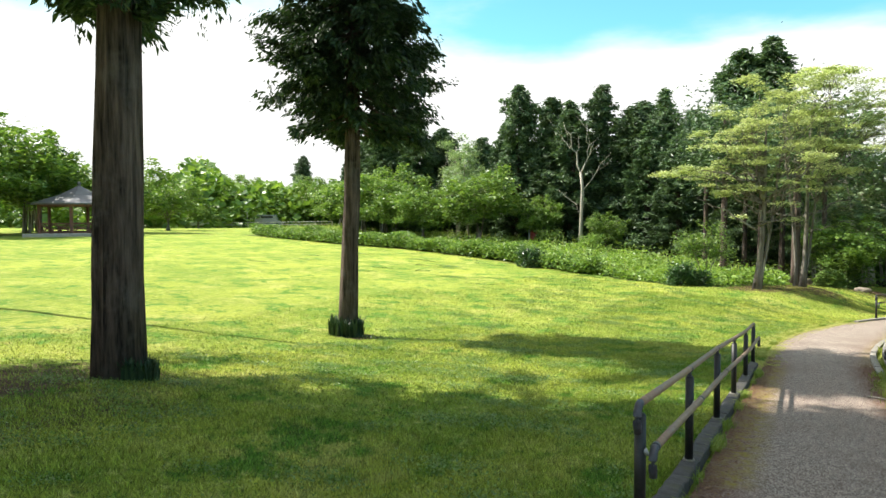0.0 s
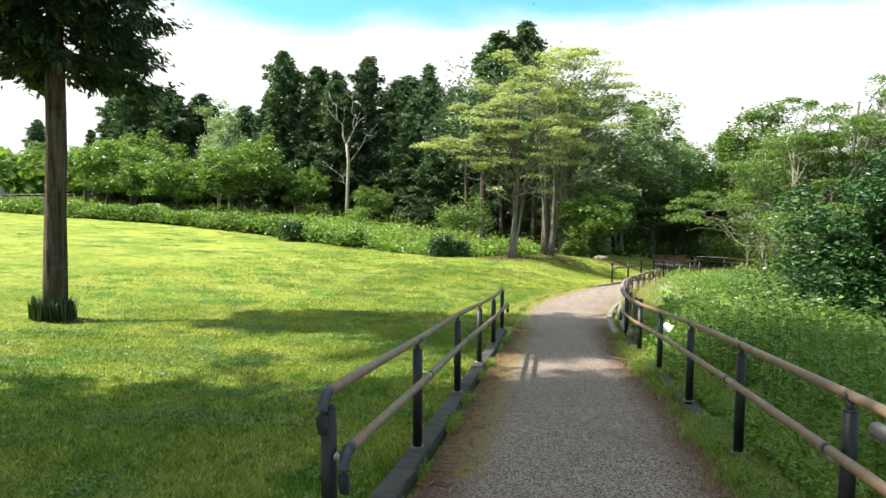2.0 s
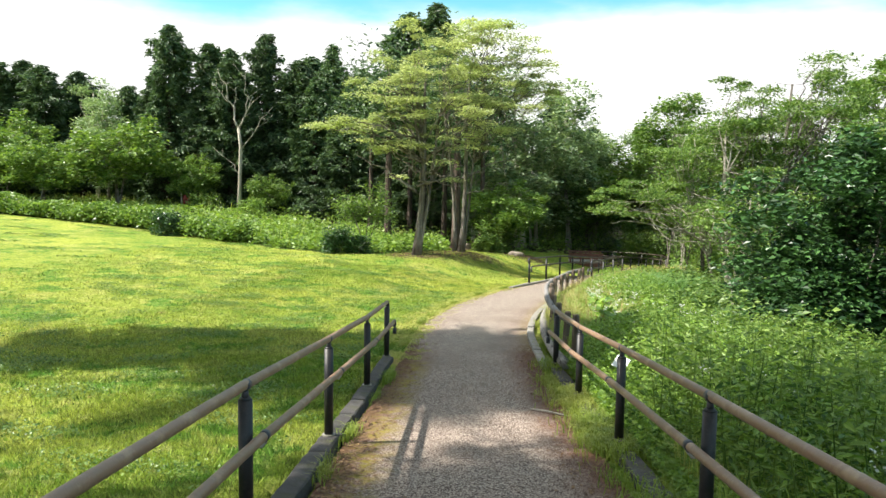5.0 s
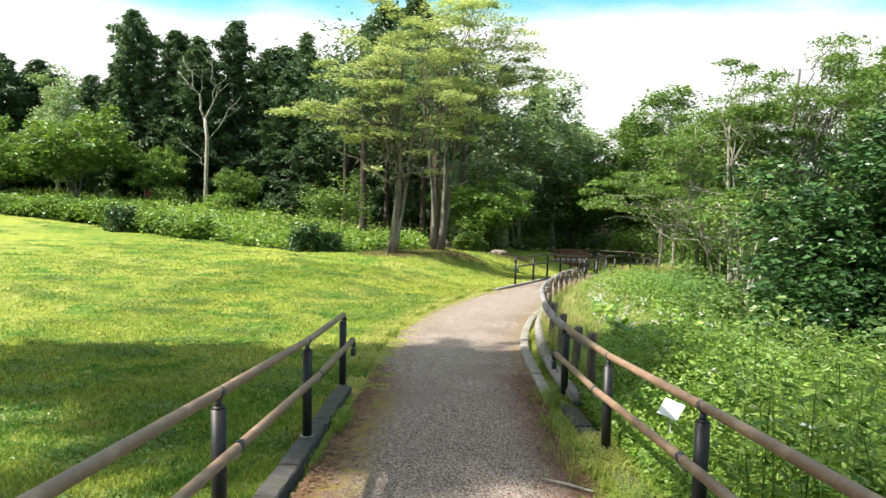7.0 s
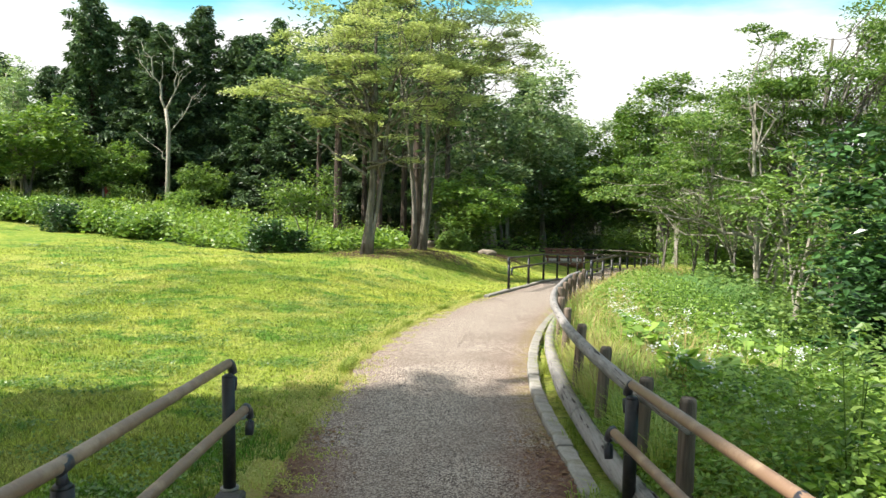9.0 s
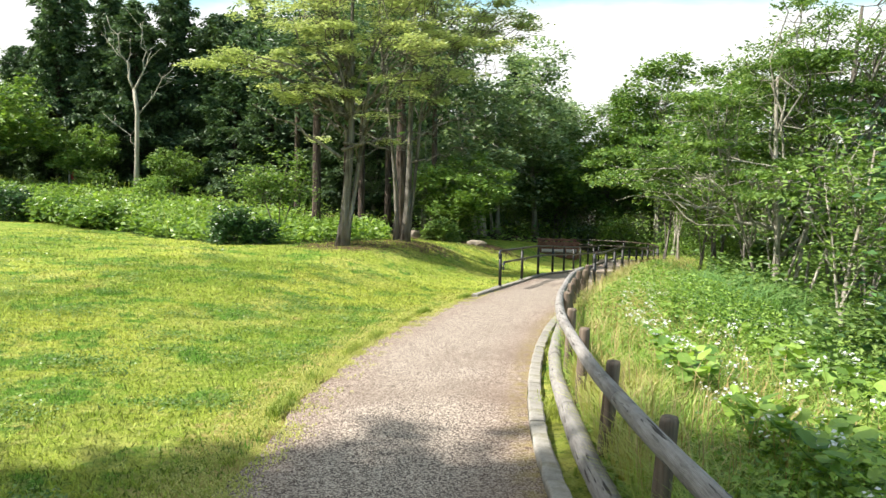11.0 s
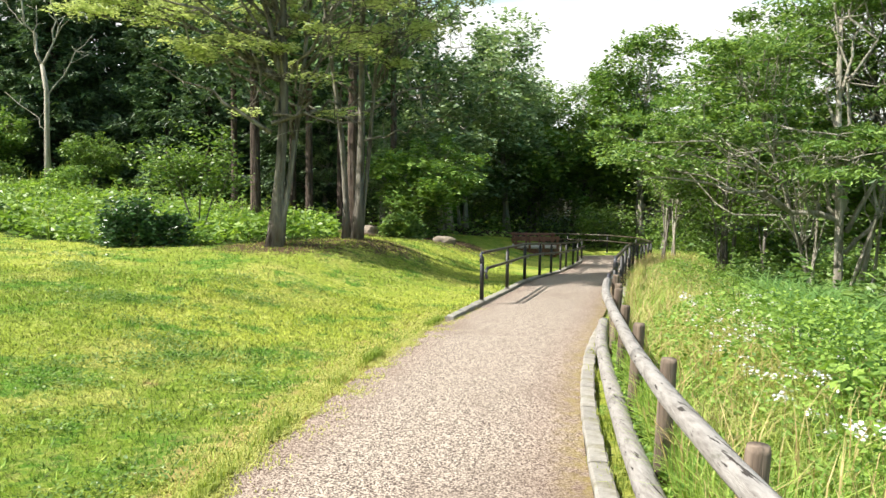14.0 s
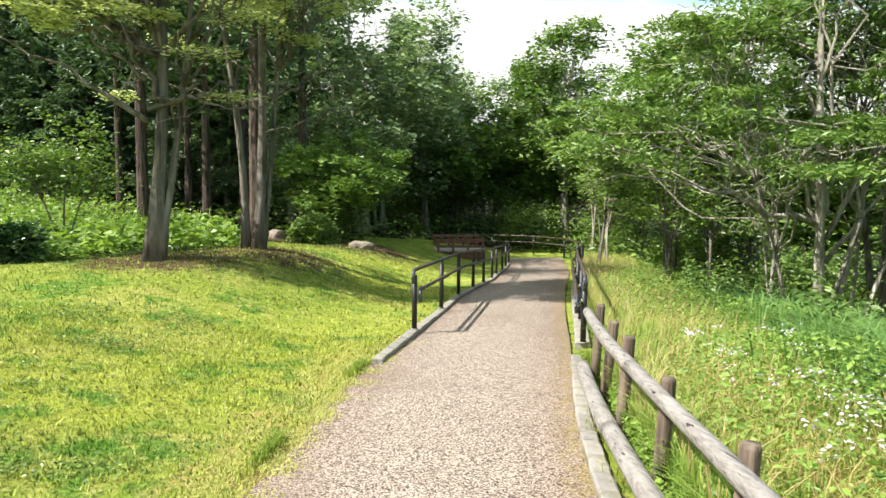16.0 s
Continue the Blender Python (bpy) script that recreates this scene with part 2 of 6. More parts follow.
def path_mat():
    """Old asphalt with light and dark stone chips showing, worn and stained."""
    m, nt, b = start("aggregate_path", 0.88, 0, 0.35)
    co = nt.nodes.new("ShaderNodeTexCoord").outputs["Object"]
    v = nt.nodes.new("ShaderNodeTexVoronoi")
    v.inputs["Scale"].default_value = 118
    nt.links.new(co, v.inputs["Vector"])
    r = nt.nodes.new("ShaderNodeValToRGB")
    r.color_ramp.elements[0].color = (0.05, 0.033, 0.027, 1)
    r.color_ramp.elements[0].position = 0.3
    r.color_ramp.elements[1].color = (0.5, 0.42, 0.345, 1)
    r.color_ramp.elements[1].position = 0.8
    sp = nt.nodes.new("ShaderNodeSeparateColor")
    nt.links.new(v.outputs["Color"], sp.inputs[0])
    nt.links.new(sp.outputs[0], r.inputs[0])
    c = mix_rgb(nt, r.outputs[0], (0.2, 0.15, 0.13), noise_fac(nt, 1.7, 5, 0.6, 0.5, 1.6))
    c = mix_rgb(nt, c, (0.15, 0.11, 0.085), noise_fac(nt, 0.55, 4, 0.6, 0.5, 0.85))
    # edge carries the rusty margins and the browning of the shaded near stretch
    at = nt.nodes.new("ShaderNodeAttribute")
    at.attribute_name = "edge"
    k = nt.nodes.new("ShaderNodeMath")
    k.operation = "MULTIPLY"
    nt.links.new(at.outputs["Fac"], k.inputs[0])
    nt.links.new(noise_fac(nt, 5, 6, 0.75, 0.12, 0.5), k.inputs[1])
    c = mix_rgb(nt, c, (0.12, 0.05, 0.028), k.outputs[0])
    at2 = nt.nodes.new("ShaderNodeAttribute")
    at2.attribute_name = "moss"
    k2 = nt.nodes.new("ShaderNodeMath")
    k2.operation = "MULTIPLY"
    nt.links.new(at2.outputs["Fac"], k2.inputs[0])
    nt.links.new(noise_fac(nt, 9, 6, 0.75, 0.42, 0.6), k2.inputs[1])
    c = mix_rgb(nt, c, (0.21, 0.165, 0.02), k2.outputs[0])
    nt.links.new(c, b.inputs["Base Color"])
    bump(nt, b, v.outputs["Distance"], 0.5, 0.006)
    return m


def lawn_colour(nt):
    """Mown grass: broad green and yellow patches, dry straw, darker clover, fine mottling. The same for soil and blades."""
    c = mix_rgb(nt, (0.2, 0.285, 0.032), (0.355, 0.4, 0.058), noise_fac(nt, 0.28, 5, 0.6, 0.4, 0.6))
    c = mix_rgb(nt, c, (0.42, 0.42, 0.1), noise_fac(nt, 0.6, 8, 0.75, 0.51, 0.64))
    c = mix_rgb(nt, c, (0.11, 0.235, 0.024), noise_fac(nt, 1.0, 8, 0.72, 0.515, 0.585))
    c = mix_rgb(nt, c, (0.36, 0.24, 0.11), noise_fac(nt, 2.1, 7, 0.75, 0.63, 0.73))
    c = mix_rgb(nt, c, (0.5, 0.5, 0.15), noise_fac(nt, 5.5, 8, 0.8, 0.53, 0.66))
    c = mix_rgb(nt, c, (0.06, 0.13, 0.018), noise_fac(nt, 8, 8, 0.82, 0.55, 0.64))
    c = mix_rgb(nt, c, (0.09, 0.145, 0.028), noise_fac(nt, 0.95, 9, 0.8, 0.62, 0.67, stretch=(1.0, 1.0, 1.0)))
    return c


def ground_mat():
    m, nt, b = start("lawn_and_soil", 0.95, 0, 0.15)
    c = lawn_colour(nt)
    c = mix_rgb(nt, c, (0.05, 0.08, 0.015), noise_fac(nt, 17, 7, 0.85, 0.5, 0.66))
    c = mix_rgb(nt, c, (0.5, 0.47, 0.14), noise_fac(nt, 12, 7, 0.85, 0.56, 0.75))
    # zone colours: straw, brown soil, near-black over the wood polygon, dark green herbs
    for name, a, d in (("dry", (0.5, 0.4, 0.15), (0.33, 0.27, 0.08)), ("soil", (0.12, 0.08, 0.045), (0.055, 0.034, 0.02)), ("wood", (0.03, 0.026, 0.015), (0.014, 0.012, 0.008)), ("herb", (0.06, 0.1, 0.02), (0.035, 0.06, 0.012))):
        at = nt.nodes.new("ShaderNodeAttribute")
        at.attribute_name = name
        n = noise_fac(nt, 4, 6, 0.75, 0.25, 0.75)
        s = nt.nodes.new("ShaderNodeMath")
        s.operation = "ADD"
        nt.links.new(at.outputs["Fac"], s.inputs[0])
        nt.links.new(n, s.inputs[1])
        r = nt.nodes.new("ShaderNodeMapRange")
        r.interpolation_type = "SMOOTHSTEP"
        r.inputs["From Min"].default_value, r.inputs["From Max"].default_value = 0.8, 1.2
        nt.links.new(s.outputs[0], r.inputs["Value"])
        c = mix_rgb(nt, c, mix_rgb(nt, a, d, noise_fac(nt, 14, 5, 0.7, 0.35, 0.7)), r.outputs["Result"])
    nt.links.new(c, b.inputs["Base Color"])
    bump(nt, b, noise_fac(nt, 18, 7, 0.8, 0.2, 0.8), 0.8, 0.05)
    return m




def blade_mat():
    m, nt, b = start("grass_blades", 0.6, 0, 0.3)
    geo = nt.nodes.new("ShaderNodeNewGeometry")
    r = nt.nodes.new("ShaderNodeMapRange")
    r.inputs["To Min"].default_value, r.inputs["To Max"].default_value = 0.35, 1.6
    nt.links.new(geo.outputs["Random Per Island"], r.inputs["Value"])
    h = nt.nodes.new("ShaderNodeHueSaturation")
    nt.links.new(r.outputs["Result"], h.inputs["Value"])
    nt.links.new(lawn_colour(nt), h.inputs["Color"])
    nt.links.new(h.outputs["Color"], b.inputs["Base Color"])
    t = nt.nodes.new("ShaderNodeBsdfTranslucent")
    nt.links.new(h.outputs["Color"], t.inputs["Color"])
    ms = nt.nodes.new("ShaderNodeMixShader")
    ms.inputs[0].default_value = 0.3
    nt.links.new(b.outputs[0], ms.inputs[1])
    nt.links.new(t.outputs[0], ms.inputs[2])
    nt.links.new(ms.outputs[0], nt.nodes["Material Output"].inputs["Surface"])
    return m


M_PATH, M_GROUND, M_GRASS = path_mat(), ground_mat(), blade_mat()

# ---------------------------------------------------------------- the plan
PY = [-30, -8, -3, 0, 4.4, 6.5, 8.5, 10.6, 12.3, 15, 17.4, 22, 27, 31.5, 36.8, 43.5, 52, 90]
PZ = [2.0, 1.1, 0.78, 0.5, 0.09, -0.08, -0.26, -0.45, -0.54, -0.7, -0.82, -1.1, -1.45, -1.75, -2.3, -2.9, -3.2, -3.4]
EY = [-40, 2, 5.7, 8.9, 12.5, 15, 17, 18.5, 20, 21.5, 23, 25.4, 27.2, 29.3, 31.4, 33.3, 35, 36.8, 38.5, 41, 43.5, 47]
EL = [-0.86, -0.86, -0.86, -0.88, -0.82, -0.82, -0.7, -0.5, -0.2, 0.14, 0.55, 1.33, 2.0, 2.85, 3.6, 4.35, 5.05, 5.75, 6.4, 7.3, 8.1, 9.0]
RY = [-40, 2, 5.7, 8, 11.6, 14.7, 16.2, 17.5, 19.2, 21, 22.8, 24.5, 26.4, 28, 30, 32, 34, 36, 38, 40.2, 43.5, 47]
RX = [1.24, 1.24, 1.22, 1.16, 1.04, 1.04, 1.15, 1.34, 1.66, 2.1, 2.65, 3.3, 4.0, 4.55, 5.3, 6.05, 6.85, 7.65, 8.45, 9.3, 10.5, 11.6]


def smooth_curve(ys, vs):
    """The polyline through (ys, vs), rounded by a moving average 1.6 m long."""
    fine = np.arange(-46, 100, 0.1)
    raw = np.interp(fine, ys, vs)
    soft = np.convolve(np.pad(raw, 8, mode="edge"), np.ones(17) / 17, "valid")
    return lambda y: np.interp(y, fine, soft)


zp, xl, xr = smooth_curve(PY, PZ), smooth_curve(EY, EL), smooth_curve(RY, RX)
# heights of the ground away from the path
CTRL = np.array([(-8.3, 4.2, 0.27), (-9.75, 12.35, -0.7), (-3, 8, -0.3), (-3.5, 0, 0.45), (-4, 18, -0.75), (-2.3, 31.2, -0.88), (-0.4, 33.2, -0.83),
                 (-5.2, 32.8, -1.02), (-15.6, 38.8, -0.58), (-15, 49, -0.2), (-20, 53, -0.1), (-30, 55, 0.0), (-55, 37, 0.8), (-78, 80, 0.4), (-40, 90, 0.6), (-20, 15, -0.1),
                 (-30, -10, 0.9), (-2, 42, -1.4), (3, 48, -2.1), (0, 60, -1.8), (12, 60, -3.2), (6.5, 21.3, -1.25), (8.8, 27.8, -2.3), (6.5, 12, -1.0),
                 (6, 4, -0.35), (10, 20, -2.6), (13, 18, -2.8), (14, 30, -3.0), (14, 5, -1.8), (9, 12, -1.9), (12, -8, 0.2), (14, 42, -3.1), (40, 30, -3.0), (60, 90, -3), (-10, 110, 0), (30, -30, 1)])


def tps(r):
    return r * r * np.log(r + 1e-6) * 0.0005 + r


def solve_ground():
    p = CTRL[:, :2]
    r = np.linalg.norm(p[:, None] - p[None], axis=2)
    n = len(p)
    a = np.zeros((n + 1, n + 1))
    a[:n, :n] = r + np.eye(n) * 0.4 * -1
    a[:n, n] = a[n, :n] = 1
    return np.linalg.solve(a, np.append(CTRL[:, 2], 0))


GW = solve_ground()


def ground(x, y):
    """The height of the ground at (x, y), numbers or arrays."""
    x, y = np.asarray(x, float), np.asarray(y, float)
    s = GW[-1] + sum(w * np.sqrt((x - c[0]) ** 2 + (y - c[1]) ** 2 + 1.0) for w, c in zip(GW[:-1], CTRL))
    yy = np.clip(y, -40, 47)
    out = np.maximum(xl(yy) - x, x - xr(yy)) + np.maximum(y - 47, 0)
    f = np.clip((out - 0.5) / 4.0, 0, 1)
    f = f * f * (3 - 2 * f)
    fine = 0.02 * np.sin(x * 1.7 + y * 0.6) * np.cos(y * 1.3 - x * 0.4)
    return zp(y) * (1 - f) + s * f + fine * f


def inside(x, y, poly):
    """Which of the points lie in the polygon."""
    hit = np.zeros(np.shape(x), bool)
    for (x0, y0), (x1, y1) in zip(poly, poly[1:] + poly[:1]):
        c = (y0 > y) != (y1 > y)
        hit ^= c & (x < (x1 - x0) * (y - y0) / (y1 - y0 + 1e-12) + x0)
    return hit


HERB_EDGE = [(-58, 66), (-44.5, 48.4), (-31.6, 42.6), (-25, 41.2), (-20, 39.5), (-16.2, 38.2), (-12.6, 35.8), (-10, 33.9), (-7.7, 32.3), (-5.3, 31.3), (-3.4, 31.4), (-1.8, 32.5), (-0.8, 33.8)]
HERB = HERB_EDGE + [(-1.2, 38), (-3, 43), (-14, 50.5), (-22, 56), (-34, 66), (-50, 82)]
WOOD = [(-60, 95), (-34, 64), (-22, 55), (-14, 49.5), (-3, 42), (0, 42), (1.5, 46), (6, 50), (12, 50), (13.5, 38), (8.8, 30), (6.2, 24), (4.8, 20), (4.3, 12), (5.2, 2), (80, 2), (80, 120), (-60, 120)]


# ---------------------------------------------------------------- building helpers
def np_mesh(name, verts, faces, material, smooth=False):
    """A mesh from arrays: verts (n, 3) and faces (m, 3 or 4)."""
    me = bpy.data.meshes.new(name)
    faces = np.asarray(faces, np.int32)
    k = faces.shape[1]
    me.vertices.add(len(verts))
    me.vertices.foreach_set("co", np.asarray(verts, np.float32).ravel())
    me.loops.add(faces.size)
    me.loops.foreach_set("vertex_index", faces.ravel())
    me.polygons.add(len(faces))
    me.polygons.foreach_set("loop_start", np.arange(0, faces.size, k, dtype=np.int32))
    me.polygons.foreach_set("use_smooth", np.full(len(faces), smooth))
    me.materials.append(material)
    me.update(calc_edges=True)
    return me


def part(name, me, parent=None, label=""):
    ob = new(name, me)
    ob.parent = parent
    return tagged(ob, label)


def empty(name, m=None):
    ob = new(name)
    ob.empty_display_size = 0.3
    if m is not None:
        ob.matrix_world = m
    return ob


class Bag:
    """Collects vertices and faces for one mesh."""

    def __init__(self):
        self.v, self.f, self.n = [], [], 0

    def add(self, v, f):
        self.v.append(np.asarray(v, float))
        self.f.append(np.asarray(f, int) + self.n)
        self.n += len(v)

    def mesh(self, name, material, smooth=False):
        return np_mesh(name, np.concatenate(self.v), np.concatenate(self.f), material, smooth)


def tube(points, radii, sides=8, rough=0.0, rng=None, cap=True):
    """A tapered tube along points, as quads."""
    p = np.asarray(points, float)
    r = np.broadcast_to(np.asarray(radii, float), len(p))
    d = np.gradient(p, axis=0)
    d /= np.linalg.norm(d, axis=1)[:, None] + 1e-9
    ref = np.array([0.0, 0, 1]) if abs(d[:, 2]).mean() < 0.8 else np.array([1.0, 0, 0])
    u = np.cross(d, ref)
    u /= np.linalg.norm(u, axis=1)[:, None] + 1e-9
    w = np.cross(d, u)
    a = np.arange(sides) * 2 * np.pi / sides
    rr = r[:, None] * np.ones(sides)
    if rough and rng is not None:
        rr = rr * (1 + rough * rng.standard_normal((1, sides)) * 0.7 + rough * rng.standard_normal((len(p), sides)) * 0.5)
    v = p[:, None] + rr[..., None] * (np.cos(a)[None, :, None] * u[:, None] + np.sin(a)[None, :, None] * w[:, None])
    v = v.reshape(-1, 3)
    f = []
    for i in range(len(p) - 1):
        for j in range(sides):
            k = (j + 1) % sides
            f.append((i * sides + j, i * sides + k, (i + 1) * sides + k, (i + 1) * sides + j))
    if cap:
        n = len(v)
        v = np.concatenate([v, p[:1], p[-1:]])
        e = (len(p) - 1) * sides
        for j in range(0, sides, 2):
            f.append((n, (j + 2) % sides, (j + 1) % sides, j))
            f.append((n + 1, e + j, e + (j + 1) % sides, e + (j + 2) % sides))
    return v, np.array(f)


def bend(a, b, rng, n=6, sag=0.0, wob=0.08):
    """Points from a to b with a bow and a little wandering."""
    a, b = np.asarray(a, float), np.asarray(b, float)
    t = np.linspace(0, 1, n)[:, None]
    length = np.linalg.norm(b - a)
    off = rng.standard_normal((n, 3)) * wob * length * np.sin(t * np.pi)
    p = a + (b - a) * t + off * 0.5
    p[:, 2] += (sag * length * np.sin(t * np.pi))[:, 0]
    return p


def leaves(c, rng, size=0.1, aspect=0.5, flat=0.3, droop=0.0, vary=0.4, along=None):
    """One four-cornered leaf at each centre. flat: 0 turned any way, 1 lying level."""
    n = len(c)
    a = rng.uniform(0, 2 * np.pi, n)
    d = np.stack([np.cos(a), np.sin(a), rng.uniform(-1, 1, n) * (1 - flat) - droop], 1)
    if along is not None:
        d = along + d * 0.45
    d /= np.linalg.norm(d, axis=1)[:, None]
    up = rng.standard_normal((n, 3)) * (1 - flat) + np.array([0, 0, 1.0]) * (flat + 0.15)
    s = np.cross(d, up)
    s /= np.linalg.norm(s, axis=1)[:, None] + 1e-9
    nn = np.cross(s, d)
    L = (size * rng.uniform(1 - vary, 1 + vary, n))[:, None]
    W = L * aspect * 0.5
    c = np.asarray(c)
    v = np.stack([c - d * L * 0.5, c + s * W - d * L * 0.05 + nn * L * 0.08, c + d * L * 0.5 - nn * L * 0.06, c - s * W - d * L * 0.05 + nn * L * 0.08], 1)
    return v.reshape(-1, 3), np.arange(4 * n).reshape(-1, 4)


def round_leaves(c, rng, size=0.12, tilt=0.35, vary=0.4):
    """Broad soft leaves: seven-sided, cupped, notched at the stalk."""
    n, k = len(c), 7
    a0 = rng.uniform(0, 2 * np.pi, n)[:, None]
    r = (size * rng.uniform(1 - vary, 1 + vary, n) * 0.5)[:, None]
    a = np.arange(k)[None] * 2 * np.pi / k
    rr = r * np.array([0.55, 1.0, 1.05, 1.12, 1.12, 1.05, 1.0])[None]
    sx, sy = rng.normal(0, tilt, (2, n, 1))
    dx, dy = np.cos(a + a0) * rr, np.sin(a + a0) * rr
    edge = np.stack([dx, dy, dx * sx + dy * sy + r * rng.uniform(-0.12, 0.25, (n, k))], -1) + np.asarray(c)[:, None]
    v = np.concatenate([np.asarray(c)[:, None], edge], 1).reshape(-1, 3)
    base = np.arange(n)[:, None, None] * (k + 1)
    tri = np.array([(0, 1 + j, 1 + (j + 1) % k) for j in range(k)])[None]
    return v, (base + tri).reshape(-1, 3)


def blades(x, y, z, rng, h=0.06, w=0.006, lean=0.5, vary=0.5):
    """Grass blades: narrow triangles that lean."""
    n = len(x)
    a = rng.uniform(0, 2 * np.pi, n)
    H = h * rng.uniform(1 - vary, 1 + vary, n)
    W = w * rng.uniform(0.7, 1.3, n) * 0.5
    b = rng.uniform(0, 2 * np.pi, n)
    le = H * lean * rng.uniform(0.1, 1, n)
    base = np.stack([x, y, z], 1)
    s = np.stack([np.cos(a) * W, np.sin(a) * W, 0 * a], 1)
    tip = base + np.stack([np.cos(b) * le, np.sin(b) * le, H], 1)
    v = np.stack([base - s, base + s, tip], 1).reshape(-1, 3)
    return v, np.arange(3 * n).reshape(-1, 3)


def bent_blades(x, y, z, rng, h=0.4, w=0.012, lean=0.6, vary=0.4):
    """Long blades of two bent pieces."""
    n = len(x)
    b = rng.uniform(0, 2 * np.pi, n)
    H = h * rng.uniform(1 - vary, 1 + vary, n)
    dirn = np.stack([np.cos(b), np.sin(b), 0 * b], 1)
    side = np.stack([-np.sin(b), np.cos(b), 0 * b], 1) * (w * 0.5 * rng.uniform(0.7, 1.3, n))[:, None]
    le = (lean * rng.uniform(0.15, 1, n) * H)[:, None]
    base = np.stack([x, y, z], 1)
    up = np.array([0, 0, 1.0]) * H[:, None]
    mid = base + up * 0.62 + dirn * le * 0.35
    tip = base + up * (1 - 0.35 * lean) + dirn * le
    v = np.stack([base - side, base + side, mid + side * 0.9, mid - side * 0.9, tip + side * 0.1, tip - side * 0.1], 1).reshape(-1, 3)
    k = np.arange(n)[:, None] * 6
    f = np.concatenate([k + np.array([[0, 1, 2, 3]]), k + np.array([[3, 2, 4, 5]])])
    return v, f

# ---------------------------------------------------------------- ground and path
def build_ground():
    def axis(stops):
        out = []
        for a, b, s in stops:
            out += list(np.arange(a, b, s))
        return np.array(out + [stops[-1][1]])
    xs = axis([(-900, -140, 95), (-140, -40, 6), (-40, -12, 1.2), (-12, 14, 0.3), (14, 50, 2.0), (50, 140, 9), (140, 900, 95)])
    ys = axis([(-900, -100, 100), (-100, -20, 8), (-20, -4, 1), (-4, 46, 0.4), (46, 70, 1.5), (70, 140, 7), (140, 1000, 86)])
    gx, gy = np.meshgrid(xs, ys)
    cx, cy = np.clip(gx, -120, 80), np.clip(gy, -60, 120)
    gz = ground(cx, cy)
    yy = np.clip(gy, -40, 47)
    on = (gx > xl(yy) - 0.05) & (gx < xr(yy) + 0.1) & (gy < 47.3) & (gy > -41)
    gz = np.where(on, gz - 0.05, gz)
    nx, ny = len(xs), len(ys)
    v = np.stack([gx, gy, gz], -1).reshape(-1, 3)
    i = (np.arange(ny - 1)[:, None] * nx + np.arange(nx - 1)[None]).ravel()
    f = np.stack([i, i + 1, i + nx + 1, i + nx], 1)
    me = np_mesh("ground", v, f, M_GROUND, True)
    x, y = v[:, 0], v[:, 1]
    yv = np.clip(y, -40, 47)
    near = lambda px, py, r: np.clip(1.6 - np.hypot(x - px, y - py) / r, 0, 1)
    soil = np.maximum.reduce([near(-8.3, 2.6, 2.2) * 0.75, near(-8.3, 4.2, 0.7), near(-9.75, 12.35, 0.45), near(-1.9, 31.4, 1.5) * 0.75, near(-0.2, 33.3, 1.6) * 0.75,
                              near(1.2, 40.5, 2.6), near(-12, 0, 2.5) * 0.6])
    herb = inside(x, y, HERB).astype(float)
    herb = np.maximum(herb, np.clip((x - xr(yv) - 0.25) * 3, 0, 1) * (x < 13) * (y < 44))
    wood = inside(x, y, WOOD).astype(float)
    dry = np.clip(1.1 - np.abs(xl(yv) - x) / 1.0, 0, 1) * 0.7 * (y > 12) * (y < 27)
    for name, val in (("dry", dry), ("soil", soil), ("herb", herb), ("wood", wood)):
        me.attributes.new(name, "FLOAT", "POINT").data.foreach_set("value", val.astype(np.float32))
    return tagged(new("ground", me), "mown green and yellowish lawn, bare soil by trees, near-black wood ground", "lawn", kind="structure")


def build_path():
    ys = np.concatenate([np.arange(-40, -6, 1.0), np.arange(-6, 47.01, 0.2)])
    rng = np.random.default_rng(3)
    ts = np.linspace(0, 1, 17)
    rag = np.where((ys > 12.6) & (ys < 25), rng.uniform(0.0, 0.03, len(ys)) + 0.07 * np.sin(ys * 1.9) * np.sin(ys * 0.7 + 1), 0.0)
    L, R = xl(ys) - 0.0 + rag, xr(ys)
    x = L[:, None] + (R - L)[:, None] * ts
    y = ys[:, None] + 0 * x
    z = zp(y) + 0.012 - 0.012 * (np.abs(ts - 0.5) * 2)[None] ** 2
    v = np.stack([x, y, z], -1).reshape(-1, 3)
    n = len(ts)
    i = (np.arange(len(ys) - 1)[:, None] * n + np.arange(n - 1)[None]).ravel()
    me = np_mesh("path", v, np.stack([i, i + 1, i + n + 1, i + n], 1), M_PATH, True)
    wd = (R - L)[:, None] + 0 * x
    dl, dr = (x - L[:, None]), (R[:, None] - x)
    edge = np.maximum(np.clip(1.1 - dl / 0.5, 0, 1), np.clip(1.15 - dr / 0.5, 0, 1)) * np.where(y < 13.5, 1.0, 0.3)
    # the near stretch is tinted brown, its shade put into the colour
    edge = np.maximum(edge, 0.2 * np.clip((14 - y) / 3, 0, 1))
    moss = np.clip(1.2 - np.abs(dl - 0.22) / 0.22, 0, 1) * (y > 4) * (y < 12.5) + np.clip(1.2 - dr / 0.2, 0, 1) * (y > 13.5) * 0.6
    me.attributes.new("edge", "FLOAT", "POINT").data.foreach_set("value", edge.ravel().astype(np.float32))
    me.attributes.new("moss", "FLOAT", "POINT").data.foreach_set("value", moss.ravel().astype(np.float32))
    return tagged(new("path", me), "speckled grey-brown aggregate footpath, rusty edges, near stretch browned for shade", "path", kind="structure")


build_ground()
PATH_OB = build_path()


